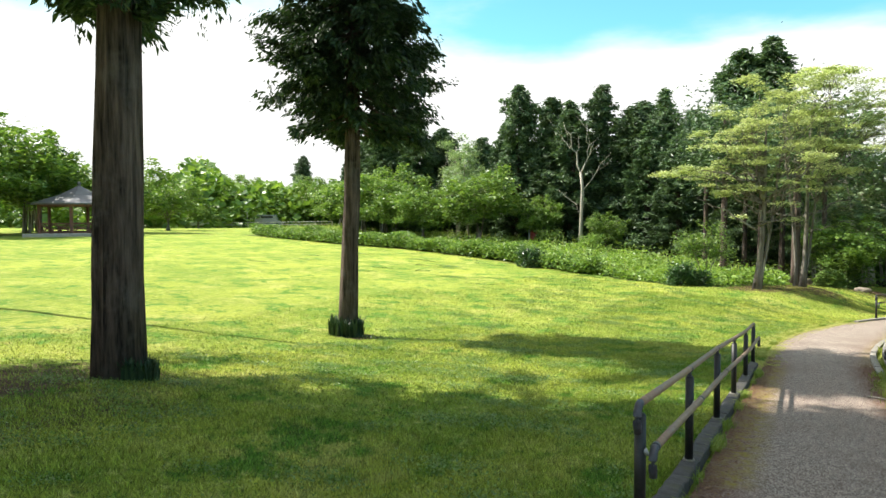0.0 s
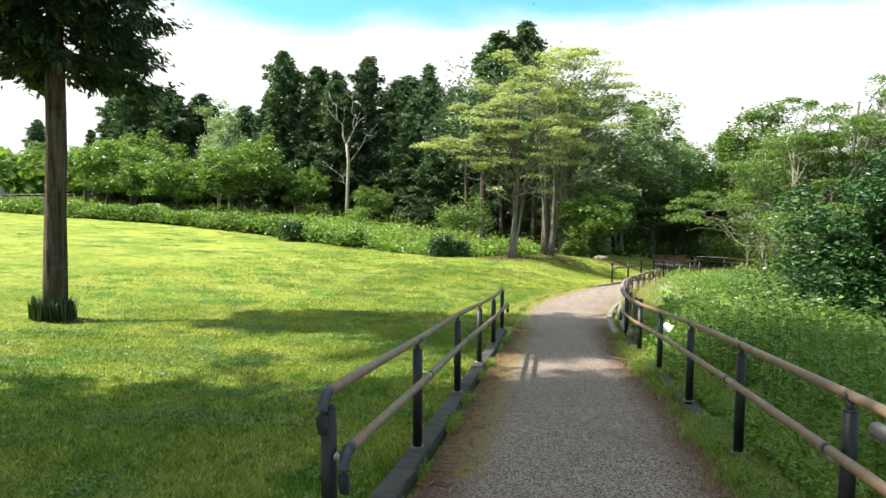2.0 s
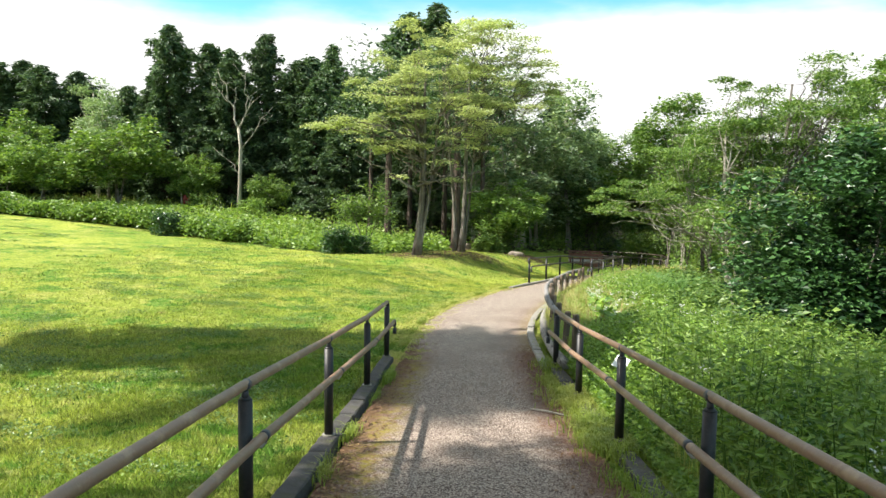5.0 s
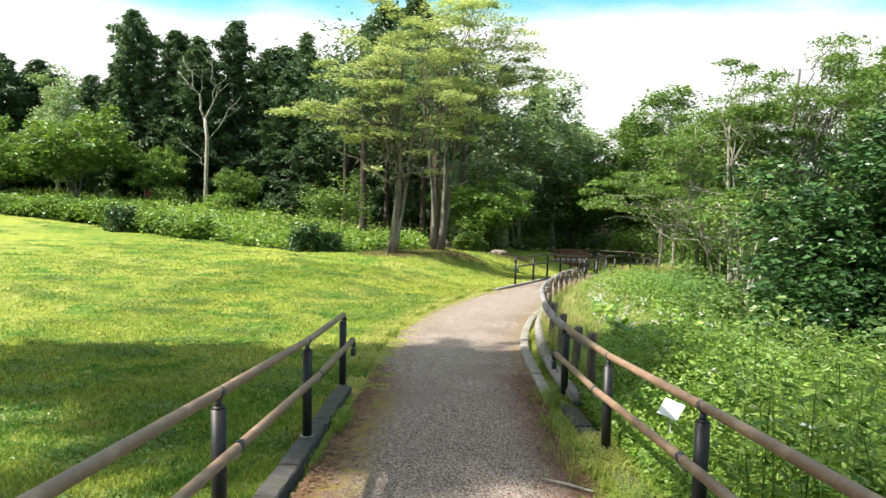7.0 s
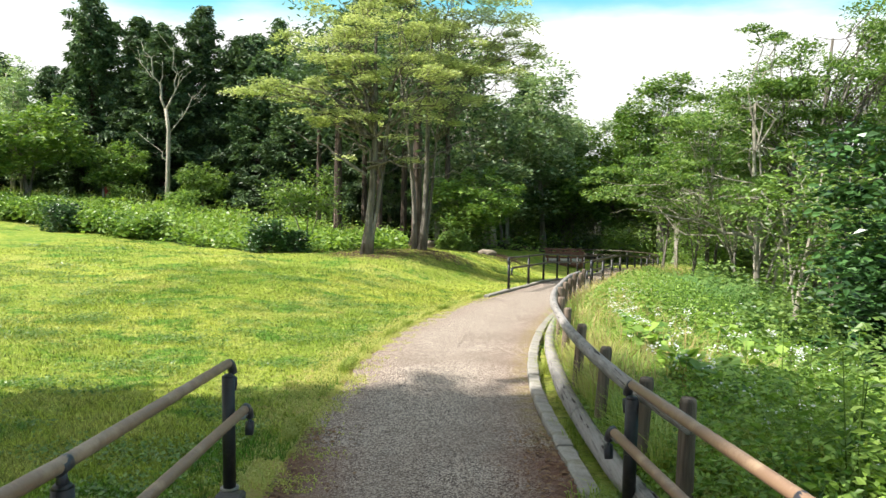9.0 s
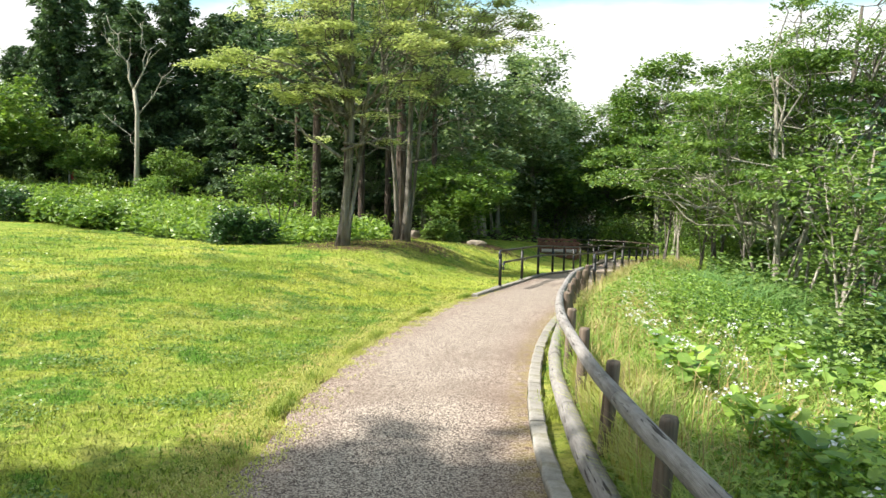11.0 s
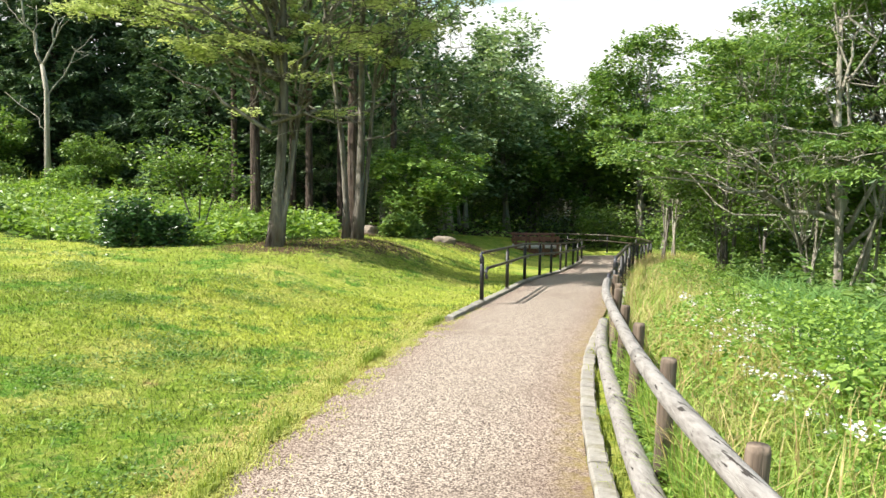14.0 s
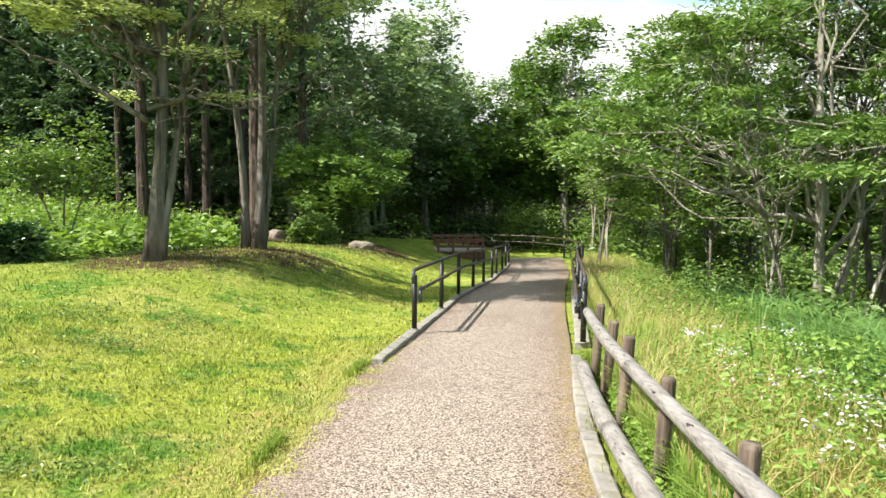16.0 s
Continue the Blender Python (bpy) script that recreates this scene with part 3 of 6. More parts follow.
# ---------------------------------------------------------------- kerbs
def kerb_block(w, h, rng, mat):
    """A kerb stone one metre long along y, centred, its top at z = 0, with worn arrises."""
    c = 0.012
    sec = [(-w / 2, -h), (-w / 2, -c), (-w / 2 + c, 0), (w / 2 - c, 0), (w / 2, -c), (w / 2, -h)]
    st = np.linspace(-0.494, 0.494, 6)
    v = []
    for i, s in enumerate(st):
        for x, z in sec:
            k = 0.004 if 0 < i < 5 else 0.0
            e = 0.006 if i in (0, 5) and z > -c * 1.5 else 0
            v.append((x + rng.normal(0, k), s, z - e + rng.normal(0, k * 0.6)))
    f = []
    for i in range(5):
        for j in range(5):
            a = i * 6 + j
            f.append((a, a + 6, a + 7, a + 1))
    f += [(0, 1, 4, 5), (1, 2, 3, 4), (35, 34, 31, 30), (34, 33, 32, 31)]
    return np_mesh("kerb_stone", v, f, mat)


def kerb(label, pts, w=0.16, h=0.2, top=0.07, step=0.6, seed=0, mat=M_KERBP):
    """A row of kerb stones along pts (x, y), top above the path."""
    rng = np.random.default_rng(seed)
    base = tagged(new("kerb"), label, "kerb", kind="structure")
    meshes = [kerb_block(w, h, rng, mat) for _ in range(4)]
    p = np.array(pts, float)
    s = np.concatenate([[0], np.cumsum(np.linalg.norm(np.diff(p, axis=0), axis=1))])
    n = max(1, int(round(s[-1] / step)))
    e = np.linspace(0, s[-1], n + 1)
    for i in range(n):
        a = np.array([np.interp(e[i], s, p[:, k]) for k in (0, 1)])
        b = np.array([np.interp(e[i + 1], s, p[:, k]) for k in (0, 1)])
        m = (a + b) / 2
        L = np.linalg.norm(b - a)
        za, zb = float(zp(a[1])) + top, float(zp(b[1])) + top
        ob = part("kerb_stone", meshes[i % 4], base)
        ob.location = (m[0], m[1], (za + zb) / 2 + rng.normal(0, 0.003))
        ob.rotation_euler = (math.atan2(zb - za, L), rng.normal(0, 0.012), -math.atan2(b[0] - a[0], b[1] - a[1]))
        ob.scale = (1, math.hypot(L, zb - za), 1)
    return base


LR = [(-1.0, y) for y in (2.28, 4.36, 6.5, 8.6, 10.7, 12.5)]
RR = [(1.38, -1.1), (1.38, 0.85), (1.38, 2.8), (1.36, 4.75), (1.33, 6.62), (1.32, 8.7), (1.27, 10.55), (1.23, 12.3)]
FL = [(2.04, 27.1), (2.82, 29.2), (3.55, 31.2), (4.3, 33.1), (5.0, 34.9), (5.7, 36.7), (6.35, 38.6), (7.1, 40.6), (7.8, 42.6), (8.5, 44.6)]
FR = [(3.86, 25.6), (4.55, 27.4), (5.25, 29.3), (5.95, 31.1), (6.65, 32.9), (7.4, 34.7), (8.15, 36.5), (8.9, 38.3), (9.7, 40.1), (10.5, 42.0), (11.1, 44.0),
      (11.3, 46.0), (10.6, 47.9), (9.0, 49.0), (7.1, 49.6), (5.2, 50.2)]


# ---------------------------------------------------------------- handrails
def pipe_path(pts, z_off):
    return np.array([(x, y, float(zp(min(y, 52))) + z_off) for x, y in pts])


def rail_post(h):
    bag = Bag()
    bag.add(*tube([(0, 0, 0), (0, 0, h - 0.075)], 0.036, 14))
    bag.add(*tube([(0, 0, h - 0.076), (0, 0, h - 0.062)], [0.036, 0.024], 14))
    return bag.mesh("post", M_BLACK, True)


def bracket_mesh(side):
    """The curved arm that holds the lower rail clear of the post."""
    pts = [(0.03 * side, 0, -0.02), (0.05 * side, 0.0, -0.055), (0.075 * side, 0.01, -0.06), (0.095 * side, 0.02, -0.035), (0.10 * side, 0.03, 0.0)]
    bag = Bag()
    bag.add(*tube(pts, 0.011, 8))
    bag.add(*tube([(0.028 * side, 0, -0.04), (0.04 * side, 0, -0.035)], 0.024, 10))
    return bag.mesh("bracket", M_ZINC, True)


def hook(p, d, side=0.0):
    """The turned-down end of a rail, at p, where the rail runs on in the direction d."""
    d = np.asarray(d, float) / np.linalg.norm(d)
    pts = []
    for a in np.linspace(0, 1.0, 7):
        ang = a * math.pi * 0.62
        pts.append(np.asarray(p) + d * 0.085 * math.sin(ang) * 1.1 + np.array([0, 0, -1]) * 0.085 * (1 - math.cos(ang)) * 1.1)
    pts.append(pts[-1] + np.array([0, 0, -0.045]) - d * 0.012)
    return tube(pts, [0.026] * 6 + [0.027, 0.024], 12)


def handrail(label, posts, side, hook0=True, hook1=True, top=0.88, low=0.62, kerb_top=0.07, sink=(99, 0.0), pipe=M_RAILPIPE, group="handrails by the path"):
    """Steel posts that carry an upper and a lower resin rail. side: +1 where the lower rail hangs towards +x.
    sink: beyond this y the rails come nearer the path by so much a metre."""
    base = empty("handrail", Matrix.Translation((posts[0][0], posts[0][1], float(zp(posts[0][1])) + kerb_top)))
    tagged(base, label, "handrail", group)
    inv = base.matrix_world.inverted()

    def put(name, me, at=None, lab=""):
        ob = part(name, me, base, lab)
        ob.matrix_parent_inverse = inv
        if at is not None:
            ob.location = at
        return ob
    fall = [max(0.0, y - sink[0]) * sink[1] for x, y in posts]
    up = pipe_path(posts, top)
    lo = pipe_path([(x + 0.095 * side, y) for x, y in posts], low)
    up[:, 2] -= fall
    lo[:, 2] -= fall
    post_me, arm = rail_post(top - kerb_top), bracket_mesh(side)
    saddle = Bag()
    saddle.add(*tube([(0, 0, -0.07), (0, 0, -0.02)], [0.02, 0.015], 10))
    saddle.add(*tube([(0, -0.03, -0.004), (0, 0.03, -0.004)], 0.0285, 12))
    saddle = saddle.mesh("saddle", M_JOINT, True)
    plate = Bag()
    plate.add(*tube([(0, 0, 0), (0, 0, 0.012)], [0.055, 0.05], 12))
    plate = plate.mesh("base_plate", M_KERBP, True)
    ring = Bag()
    ring.add(*tube([(0, -0.022, 0), (0, 0.022, 0)], 0.0285, 12))
    ring = ring.mesh("ring", M_JOINT, True)
    for i, (x, y) in enumerate(posts):
        gz = float(zp(min(y, 52)))
        put("post", post_me, (x, y, gz + kerb_top - fall[i]))
        put("base_plate", plate, (x, y, gz + kerb_top))
        put("bracket", arm, (x, y, gz + low - fall[i]), "grey steel bracket")
        if 0 < i < len(posts) - 1:
            put("saddle", saddle, (x, y, gz + top - fall[i]))
        put("ring", ring, (lo[i][0], y, lo[i][2]))

    def densify(p):
        s = np.arange(len(p))
        t = np.linspace(0, len(p) - 1, (len(p) - 1) * 3 + 1)
        return np.stack([np.interp(t, s, p[:, k]) for k in range(3)], 1)
    for name, p in (("upper_rail", up), ("lower_rail", lo)):
        me = Bag()
        me.add(*tube(densify(p), 0.0255, 14))
        put(name, me.mesh(name, pipe, True))
        for flag, e, d in ((hook0, p[0], p[0] - p[1]), (hook1, p[-1], p[-1] - p[-2])):
            if flag:
                b = Bag()
                b.add(*hook(e, d))
                put("end_hook", b.mesh("end_hook", M_JOINT, True), None, "dark grey turned-down rail end")
    return base


handrail("double handrail of worn brown pipes on black posts beside the lawn", LR, 1, sink=(6.4, 0.0135))
handrail("double handrail of brown pipes on black posts above the bank", RR, -1, hook0=False, sink=(5.4, 0.0195))
handrail("double handrail of dark pipes on black posts where the path bends", FL, 1, pipe=M_RAILDARK)
handrail("long curving double handrail at the foot of the path", FR, -1, hook1=False, pipe=M_RAILDARK)


# ---------------------------------------------------------------- log fence
def log_fence(label, line, post_ys, offset=0.15, seed=5, lo_off=-0.03):
    """Two heavy round rails, the upper at 0.66 m, the lower near the ground, before round posts."""
    rng = np.random.default_rng(seed)
    line = np.array(line, float)
    fx = lambda y: np.interp(y, line[:, 1], line[:, 0])
    base = empty("log_fence", Matrix.Translation((line[0][0], line[0][1], float(zp(line[0][1])))))
    tagged(base, label, "fence", "log fences")
    inv = base.matrix_world.inverted()

    def put(name, me, lab=""):
        ob = part(name, me, base, lab)
        ob.matrix_parent_inverse = inv
        return ob
    for zo, r, dx, cuts, name in ((0.66, 0.045, 0.0, 5, "upper_log"), (0.11, 0.069, lo_off, 6, "lower_log")):
        ys = np.linspace(line[0][1] + (0.22 if name == "lower_log" else 0.0), line[-1][1], cuts + 1)
        for a, b in zip(ys[:-1], ys[1:]):
            yy = np.linspace(a + 0.004, b - 0.004, 14)
            x = fx(yy)
            for _ in range(2):
                x[1:-1] = (x[:-2] + x[1:-1] + x[2:]) / 3
            p = np.stack([x + dx, yy, zp(yy) + zo], 1)
            rad = r * (1 + 0.05 * np.sin(np.linspace(0, 3, 14) + rng.uniform(0, 6)))
            v, f = tube(p, rad, 16, 0.025, rng)
            put(name, np_mesh(name, v, f, M_LOG, True))
    for y in post_ys:
        i = np.array([float(fx(y)), y])
        t = np.array([float(fx(y + 0.3) - fx(y - 0.3)), 0.6])
        t /= np.linalg.norm(t)
        nrm = np.array([t[1], -t[0]])
        q = i + nrm * offset
        gz = float(zp(y))
        h = 0.73 + rng.uniform(-0.03, 0.03)
        lean = nrm * 0.04 + rng.normal(0, 0.012, 2)
        q = q - nrm * 0.03
        v, f = tube([(q[0], q[1], gz - 0.25), (q[0] + lean[0] * 0.5, q[1] + lean[1] * 0.5, gz + 0.3), (q[0] + lean[0], q[1] + lean[1], gz + h - 0.02),
                     (q[0] + lean[0], q[1] + lean[1], gz + h)], [0.046, 0.044, 0.042, 0.037], 14, 0.02, rng)
        put("post", np_mesh("post", v, f, M_POST, True))
    return base


LOG = [(1.37, 11.8), (1.31, 12.7), (1.32, 13.7), (1.38, 15.0), (1.48, 16.1), (1.58, 17.1), (1.77, 18.3), (2.0, 19.4), (2.17, 20.1), (2.41, 21.1), (2.74, 22.4), (3.08, 23.5), (3.28, 24.1)]
log_fence("weathered grey log fence with two round rails that follows the bend", LOG, [12.0, 12.7, 13.8, 15.0, 16.2, 17.35, 18.7, 20.0, 21.15, 22.25, 23.2, 23.95], 0.1)
log_fence("short weathered log fence behind the start of the handrail", [(1.62, -6.0), (1.62, -3.0), (1.62, 0.0), (1.62, 3.1)], [-5.5, -4.0, -2.5, -1.0, 0.4, 1.7, 2.95], 0.15, 9, 0.0)

kerb("mossy stone kerb below the lawn-side handrail, darkened for shade", [(-0.99, y) for y in np.arange(-3, 12.45, 1)] + [(-0.98, 12.5)], 0.15, 0.24, 0.07, 0.62, 1, M_KERB)
kerb("mossy concrete kerb below the handrail on the bank side", [(x + 0.02, y) for x, y in ((1.4, -4), (1.38, 3), (1.36, 5), (1.33, 7), (1.3, 9), (1.25, 11), (1.2, 12.2))], 0.15, 0.24, 0.045, 0.9, 2, M_KERB)
kerb("narrow pale concrete kerb before the log fence", [(float(xr(y)) + 0.06, y) for y in np.arange(12.25, 25.3, 0.8)], 0.12, 0.2, 0.045, 0.62, 3)
kerb("pale stone kerb below the far handrail on the lawn side", [(1.33, 25.2), (1.7, 26.2), (2.04, 27.1)] + [(x, y) for x, y in FL[1:]], 0.13, 0.24, 0.06, 0.7, 4)
kerb("concrete kerb below the far handrail", [(x, y) for x, y in FR[:11]], 0.18, 0.24, 0.07, 0.9, 5)

# ---------------------------------------------------------------- trees
def spread(rng, n, k):
    """n numbers from the k clumps."""
    return rng.integers(0, k, n)


def broad_tree(name, label, x, y, h, crown, trunks, leaf, bark, n_leaf, size, seed, layered=False, limbs=14, category="tree", group="", base_z=None,
               aspect=0.5, clump=0.5, low=0.35, rough=0.06, droop=0.1, split=False, squash=0.38, boughs=(), pads=0, thick=0.06):
    """A tree with tapered trunks, limbs and a crown of clumps of leaves.
    crown: ellipsoids (dx, dy, z, rx, ry, rz); trunks: (dx, dy, lean_x, lean_y, radius, height)."""
    rng = np.random.default_rng(seed)
    gz = float(ground(x, y)) if base_z is None else base_z
    root = empty(name, Matrix.Translation((x, y, gz - 0.02)))
    tagged(root, label, category, group)
    tops = []
    for dx, dy, lx, ly, r, th in trunks:
        n = 9
        t = np.linspace(0, 1, n)
        px = dx + lx * t ** 1.3 + 0.05 * th * 0.25 * np.sin(t * 5 + seed)
        py = dy + ly * t ** 1.3 + 0.05 * th * 0.25 * np.sin(t * 4 + seed * 2)
        px, py = px - px[0] + dx, py - py[0] + dy
        pz = th * t
        rad = r * (1 - 0.72 * t)
        rad[0] *= 1.45
        v, f = tube(np.stack([px, py, pz - 0.08], 1), rad, 12, rough, rng)
        part("trunk", np_mesh("trunk", v, f, bark, True), root)
        tops.append((px, py, pz, rad))
    centres, bag = [], Bag()
    ne = len(crown)
    vol = np.array([c[3] * c[4] * c[5] for c in crown]) ** 0.67
    pick = rng.choice(ne, limbs, p=vol / vol.sum())
    todo, all_pads = [], []
    if pads:
        for k in rng.choice(ne, pads, p=vol / vol.sum()):
            cx, cy, cz, rx, ry, rz = crown[k]
            aa, q = rng.uniform(0, 6.28), rng.uniform(0.2, 1.0) ** 0.6
            all_pads.append(np.array([cx + math.cos(aa) * rx * q, cy + math.sin(aa) * ry * q, cz + rng.uniform(-1, 1) * rz * (1.25 - 0.6 * q)]))
        todo = list(all_pads[:limbs])
    for k in pick:
        cx, cy, cz, rx, ry, rz = crown[k]
        d = rng.standard_normal(3)
        d /= np.linalg.norm(d)
        q = np.array([cx, cy, cz]) + d * np.array([rx, ry, rz]) * rng.uniform(0.45, 0.95)
        if pads and len(todo):
            q = todo.pop()
        ti = int(np.argmin([abs(t[0][-1] - q[0]) + abs(t[1][-1] - q[1]) + rng.uniform(0, 1.0) for t in tops]))
        px, py, pz, rad = tops[ti]
        s = int(np.clip(np.searchsorted(pz, q[2] * rng.uniform(0.45, 0.75)), 2, len(pz) - 1))
        a = np.array([px[s], py[s], pz[s]])
        pts = bend(a, q, rng, 7, 0.06 if not layered else 0.03, 0.1)
        if split:
            bag = Bag()
        bag.add(*tube(pts, np.linspace(rad[s] * 0.55, 0.012, 7), 6))
        for _ in range(3):
            j = rng.integers(3, 6)
            e = pts[j] + rng.standard_normal(3) * np.array([rx, ry, rz]) * 0.35
            sub = bend(pts[j], e, rng, 5, 0.03, 0.12)
            bag.add(*tube(sub, np.linspace(rad[s] * 0.22, 0.006, 5), 5))
            centres += [e, sub[3]]
        centres += [q, pts[5]]
        if split:
            part("limb", bag.mesh("limb", bark, True), root)
    if not split:
        tagged(part("branching", bag.mesh("branching", bark, True), root), kind="stuff")
    for a, e, r in boughs:
        pts = bend(a, e, rng, 9, 0.03, 0.07)
        one = Bag()
        one.add(*tube(pts, np.linspace(r, 0.01, 9), 8))
        for j in (4, 5, 6, 7, 8):
            q = pts[j] + rng.standard_normal(3) * np.array([0.5, 0.5, 0.3])
            one.add(*tube(bend(pts[j], q, rng, 4), np.linspace(r * 0.3, 0.005, 4), 5))
            centres.append(q)
        part("limb", one.mesh("limb", bark, True), root)
    # more clumps on the shells of the crown
    extra = []
    for cx, cy, cz, rx, ry, rz in crown:
        m = int(7 + 8 * (rx * ry * rz) ** 0.67)
        d = rng.standard_normal((m, 3))
        d /= np.linalg.norm(d, axis=1)[:, None]
        extra.append(np.array([cx, cy, cz]) + d * np.array([rx, ry, rz]) * rng.uniform(0.6, 1.0, (m, 1)))
    centres = np.concatenate([np.array(centres), np.concatenate(extra)])
    if low and not pads:
        centres = centres[centres[:, 2] > h * low * rng.uniform(0.7, 1.2, len(centres))]
    idx = spread(rng, n_leaf, len(centres))
    w = clump * rng.uniform(0.5, 1.35, len(centres))[idx][:, None]
    off = rng.standard_normal((n_leaf, 3)) * w * (np.array([1.3, 1.3, 0.11]) if layered else np.array([0.8, 0.8, squash]))
    if pads:
        centres = np.array(all_pads + list(centres[:: max(1, len(centres) // max(1, pads // 3))]))
        idx = rng.integers(0, len(centres), n_leaf)
        rad = clump * rng.uniform(0.45, 1.35, len(centres))
        aa, rr = rng.uniform(0, 6.283, n_leaf), np.sqrt(rng.uniform(0, 1, n_leaf)) * rad[idx]
        rr = rr * (1 + 0.25 * np.sin(aa * 3 + idx) + 0.2 * np.sin(aa * 5 + idx * 2))
        off = np.stack([np.cos(aa) * rr, np.sin(aa) * rr, rng.standard_normal(n_leaf) * thick - 0.16 * rr ** 2], 1)
    c = centres[idx] + off
    if layered and not pads:
        c[:, 2] = c[:, 2] - 0.05 * (off[:, 0] ** 2 + off[:, 1] ** 2)
    v, f = leaves(c, rng, size, aspect, 0.8 if layered else 0.6, droop)
    part("crown", np_mesh("crown", v, f, leaf), root)
    return root


def cedar_tree(name, label, h, rbase, start_h, n_clump, per, size, seed, r_trunk, x=0, y=0, z=0, leaf=None, open_=0.0, trunk_rough=0.07, tip=0.06, hang=0.25, belly=1.0, taper=0.8, puff=0.5, fall=0.15, waist=0.28, fine=0):
    """A cedar: straight trunk, layered drooping boughs of needle sprays, an uneven pointed crown."""
    rng = np.random.default_rng(seed)
    root = empty(name, Matrix.Translation((x, y, z - 0.02)))
    tagged(root, label, "tree", "cedars")
    n = 14
    t = np.linspace(0, 1, n)
    wob = 0.012 * h * np.sin(t * 4 + seed)
    rad = r_trunk * (1 - 0.93 * t ** 1.3)
    rad[0] *= 1.12
    axis = np.stack([wob - wob[0], 0.6 * (np.cos(t * 3 + seed) - math.cos(seed)) * 0.01 * h, t * h - 0.08], 1)
    v, f = tube(axis, rad, 18, trunk_rough, rng)
    part("trunk", np_mesh("trunk", v, f, M_CBARK, True), root)
    bag = Bag()
    tw_a, tw_d = [], []
    lump = rng.uniform(0.5, 1.22, 24)
    for i in range(n_clump):
        u = (i + rng.uniform(0, 1)) / n_clump
        u = u ** 0.85
        zz = start_h + (h - start_h) * u
        a = i * 2.39996 + rng.uniform(-0.5, 0.5)
        k = lump[int(u * 7.99) * 3 + int((a % 6.283) / 2.0944) % 3]
        R = rbase * min(1.0, belly + (1 - belly) * u / waist) * ((1 - u) ** taper * 0.97 + tip) * rng.uniform(0.7, 1.1) * k * (1 - open_ * rng.uniform(0, 1))
        R *= min(1.0, 0.6 + 5.0 * u)
        o = np.array([np.interp(zz, axis[:, 2], axis[:, 0]), np.interp(zz, axis[:, 2], axis[:, 1]), zz])
        out = np.array([math.cos(a), math.sin(a), 0])
        e = o + out * R + np.array([0, 0, R * (0.18 - hang * (1 - u)) + 0.05])
        p = bend(o, e, rng, 6, -0.08, 0.05)
        if R > 0.4:
            bag.add(*tube(p, np.linspace(min(0.05, 0.02 + R * 0.012), 0.005, 6), 5, cap=False))
        m = max(4, int(9 * R))
        s = rng.uniform(0.22, 1.0, m) ** 0.8 * 5
        q = np.stack([np.interp(s, np.arange(6), p[:, c]) for c in range(3)], 1)
        d = out * 0.9 + rng.standard_normal((m, 3)) * np.array([0.7, 0.7, 0.3])
        d[:, 2] -= 0.15
        d *= ((0.12 + 0.22 * R) * rng.uniform(0.5, 1.1, m) / np.linalg.norm(d, axis=1))[:, None]
        tw_a.append(q)
        tw_d.append(d)
    tagged(part("branching", bag.mesh("branching", M_CBARK, True), root), kind="stuff")
    tw_a, tw_d = np.concatenate(tw_a), np.concatenate(tw_d)
    N = n_clump * per
    idx = rng.integers(0, len(tw_a), N)
    if fine:
        low_ = np.flatnonzero(tw_a[:, 2] < start_h + 3.6)
        idx[:fine] = low_[rng.integers(0, len(low_), fine)]
        size = np.where(np.arange(N) < fine, 0.075, size)[:, None]
    t = rng.uniform(0, 1.0, N)[:, None]
    c = tw_a[idx] + tw_d[idx] * t + rng.standard_normal((N, 3)) * size * puff
    c[:, 2] += (t[:, 0] ** 2) * 0.1 * np.linalg.norm(tw_d[idx], axis=1)
    al = tw_d[idx] / np.linalg.norm(tw_d[idx], axis=1)[:, None]
    al[:, 2] -= fall
    v, f = leaves(c, rng, size if not fine else size[:, 0], 0.36, 0.25, 0.1, 0.5, al)
    part("crown", np_mesh("crown", v, f, leaf or M_CEDAR), root)
    return root


def at(x, y, rot=0, s=1.0, sz=None, dz=0.0):
    return Matrix.Translation((x, y, float(ground(x, y)) + dz - 0.02)) @ Matrix.Rotation(rot, 4, "Z") @ Matrix.Diagonal((s, s, sz or s, 1))


# the two cedars on the lawn, and three more out of view for their shade
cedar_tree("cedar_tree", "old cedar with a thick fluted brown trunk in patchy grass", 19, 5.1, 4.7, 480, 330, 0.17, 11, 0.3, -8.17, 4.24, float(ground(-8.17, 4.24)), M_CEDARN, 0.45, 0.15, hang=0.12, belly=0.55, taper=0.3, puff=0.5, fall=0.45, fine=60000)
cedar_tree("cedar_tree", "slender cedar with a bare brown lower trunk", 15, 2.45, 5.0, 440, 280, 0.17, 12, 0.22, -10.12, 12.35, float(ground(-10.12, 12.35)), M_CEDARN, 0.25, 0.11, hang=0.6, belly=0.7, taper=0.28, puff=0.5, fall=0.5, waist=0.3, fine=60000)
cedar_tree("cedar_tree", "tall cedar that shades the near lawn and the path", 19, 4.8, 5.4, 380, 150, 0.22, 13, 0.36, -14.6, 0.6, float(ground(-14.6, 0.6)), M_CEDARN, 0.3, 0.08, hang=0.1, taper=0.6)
# added out of view, its high crown sized to throw shade on the path
cedar_tree("cedar_tree", "unseen tall cedar with a small high crown added to shade the path", 23.8, 2.3, 19.2, 170, 130, 0.24, 15, 0.12, -18.6, 8.7, float(ground(-18.6, 8.7)), M_CEDARN, 0.35, 0.08, hang=0.1, taper=0.5)
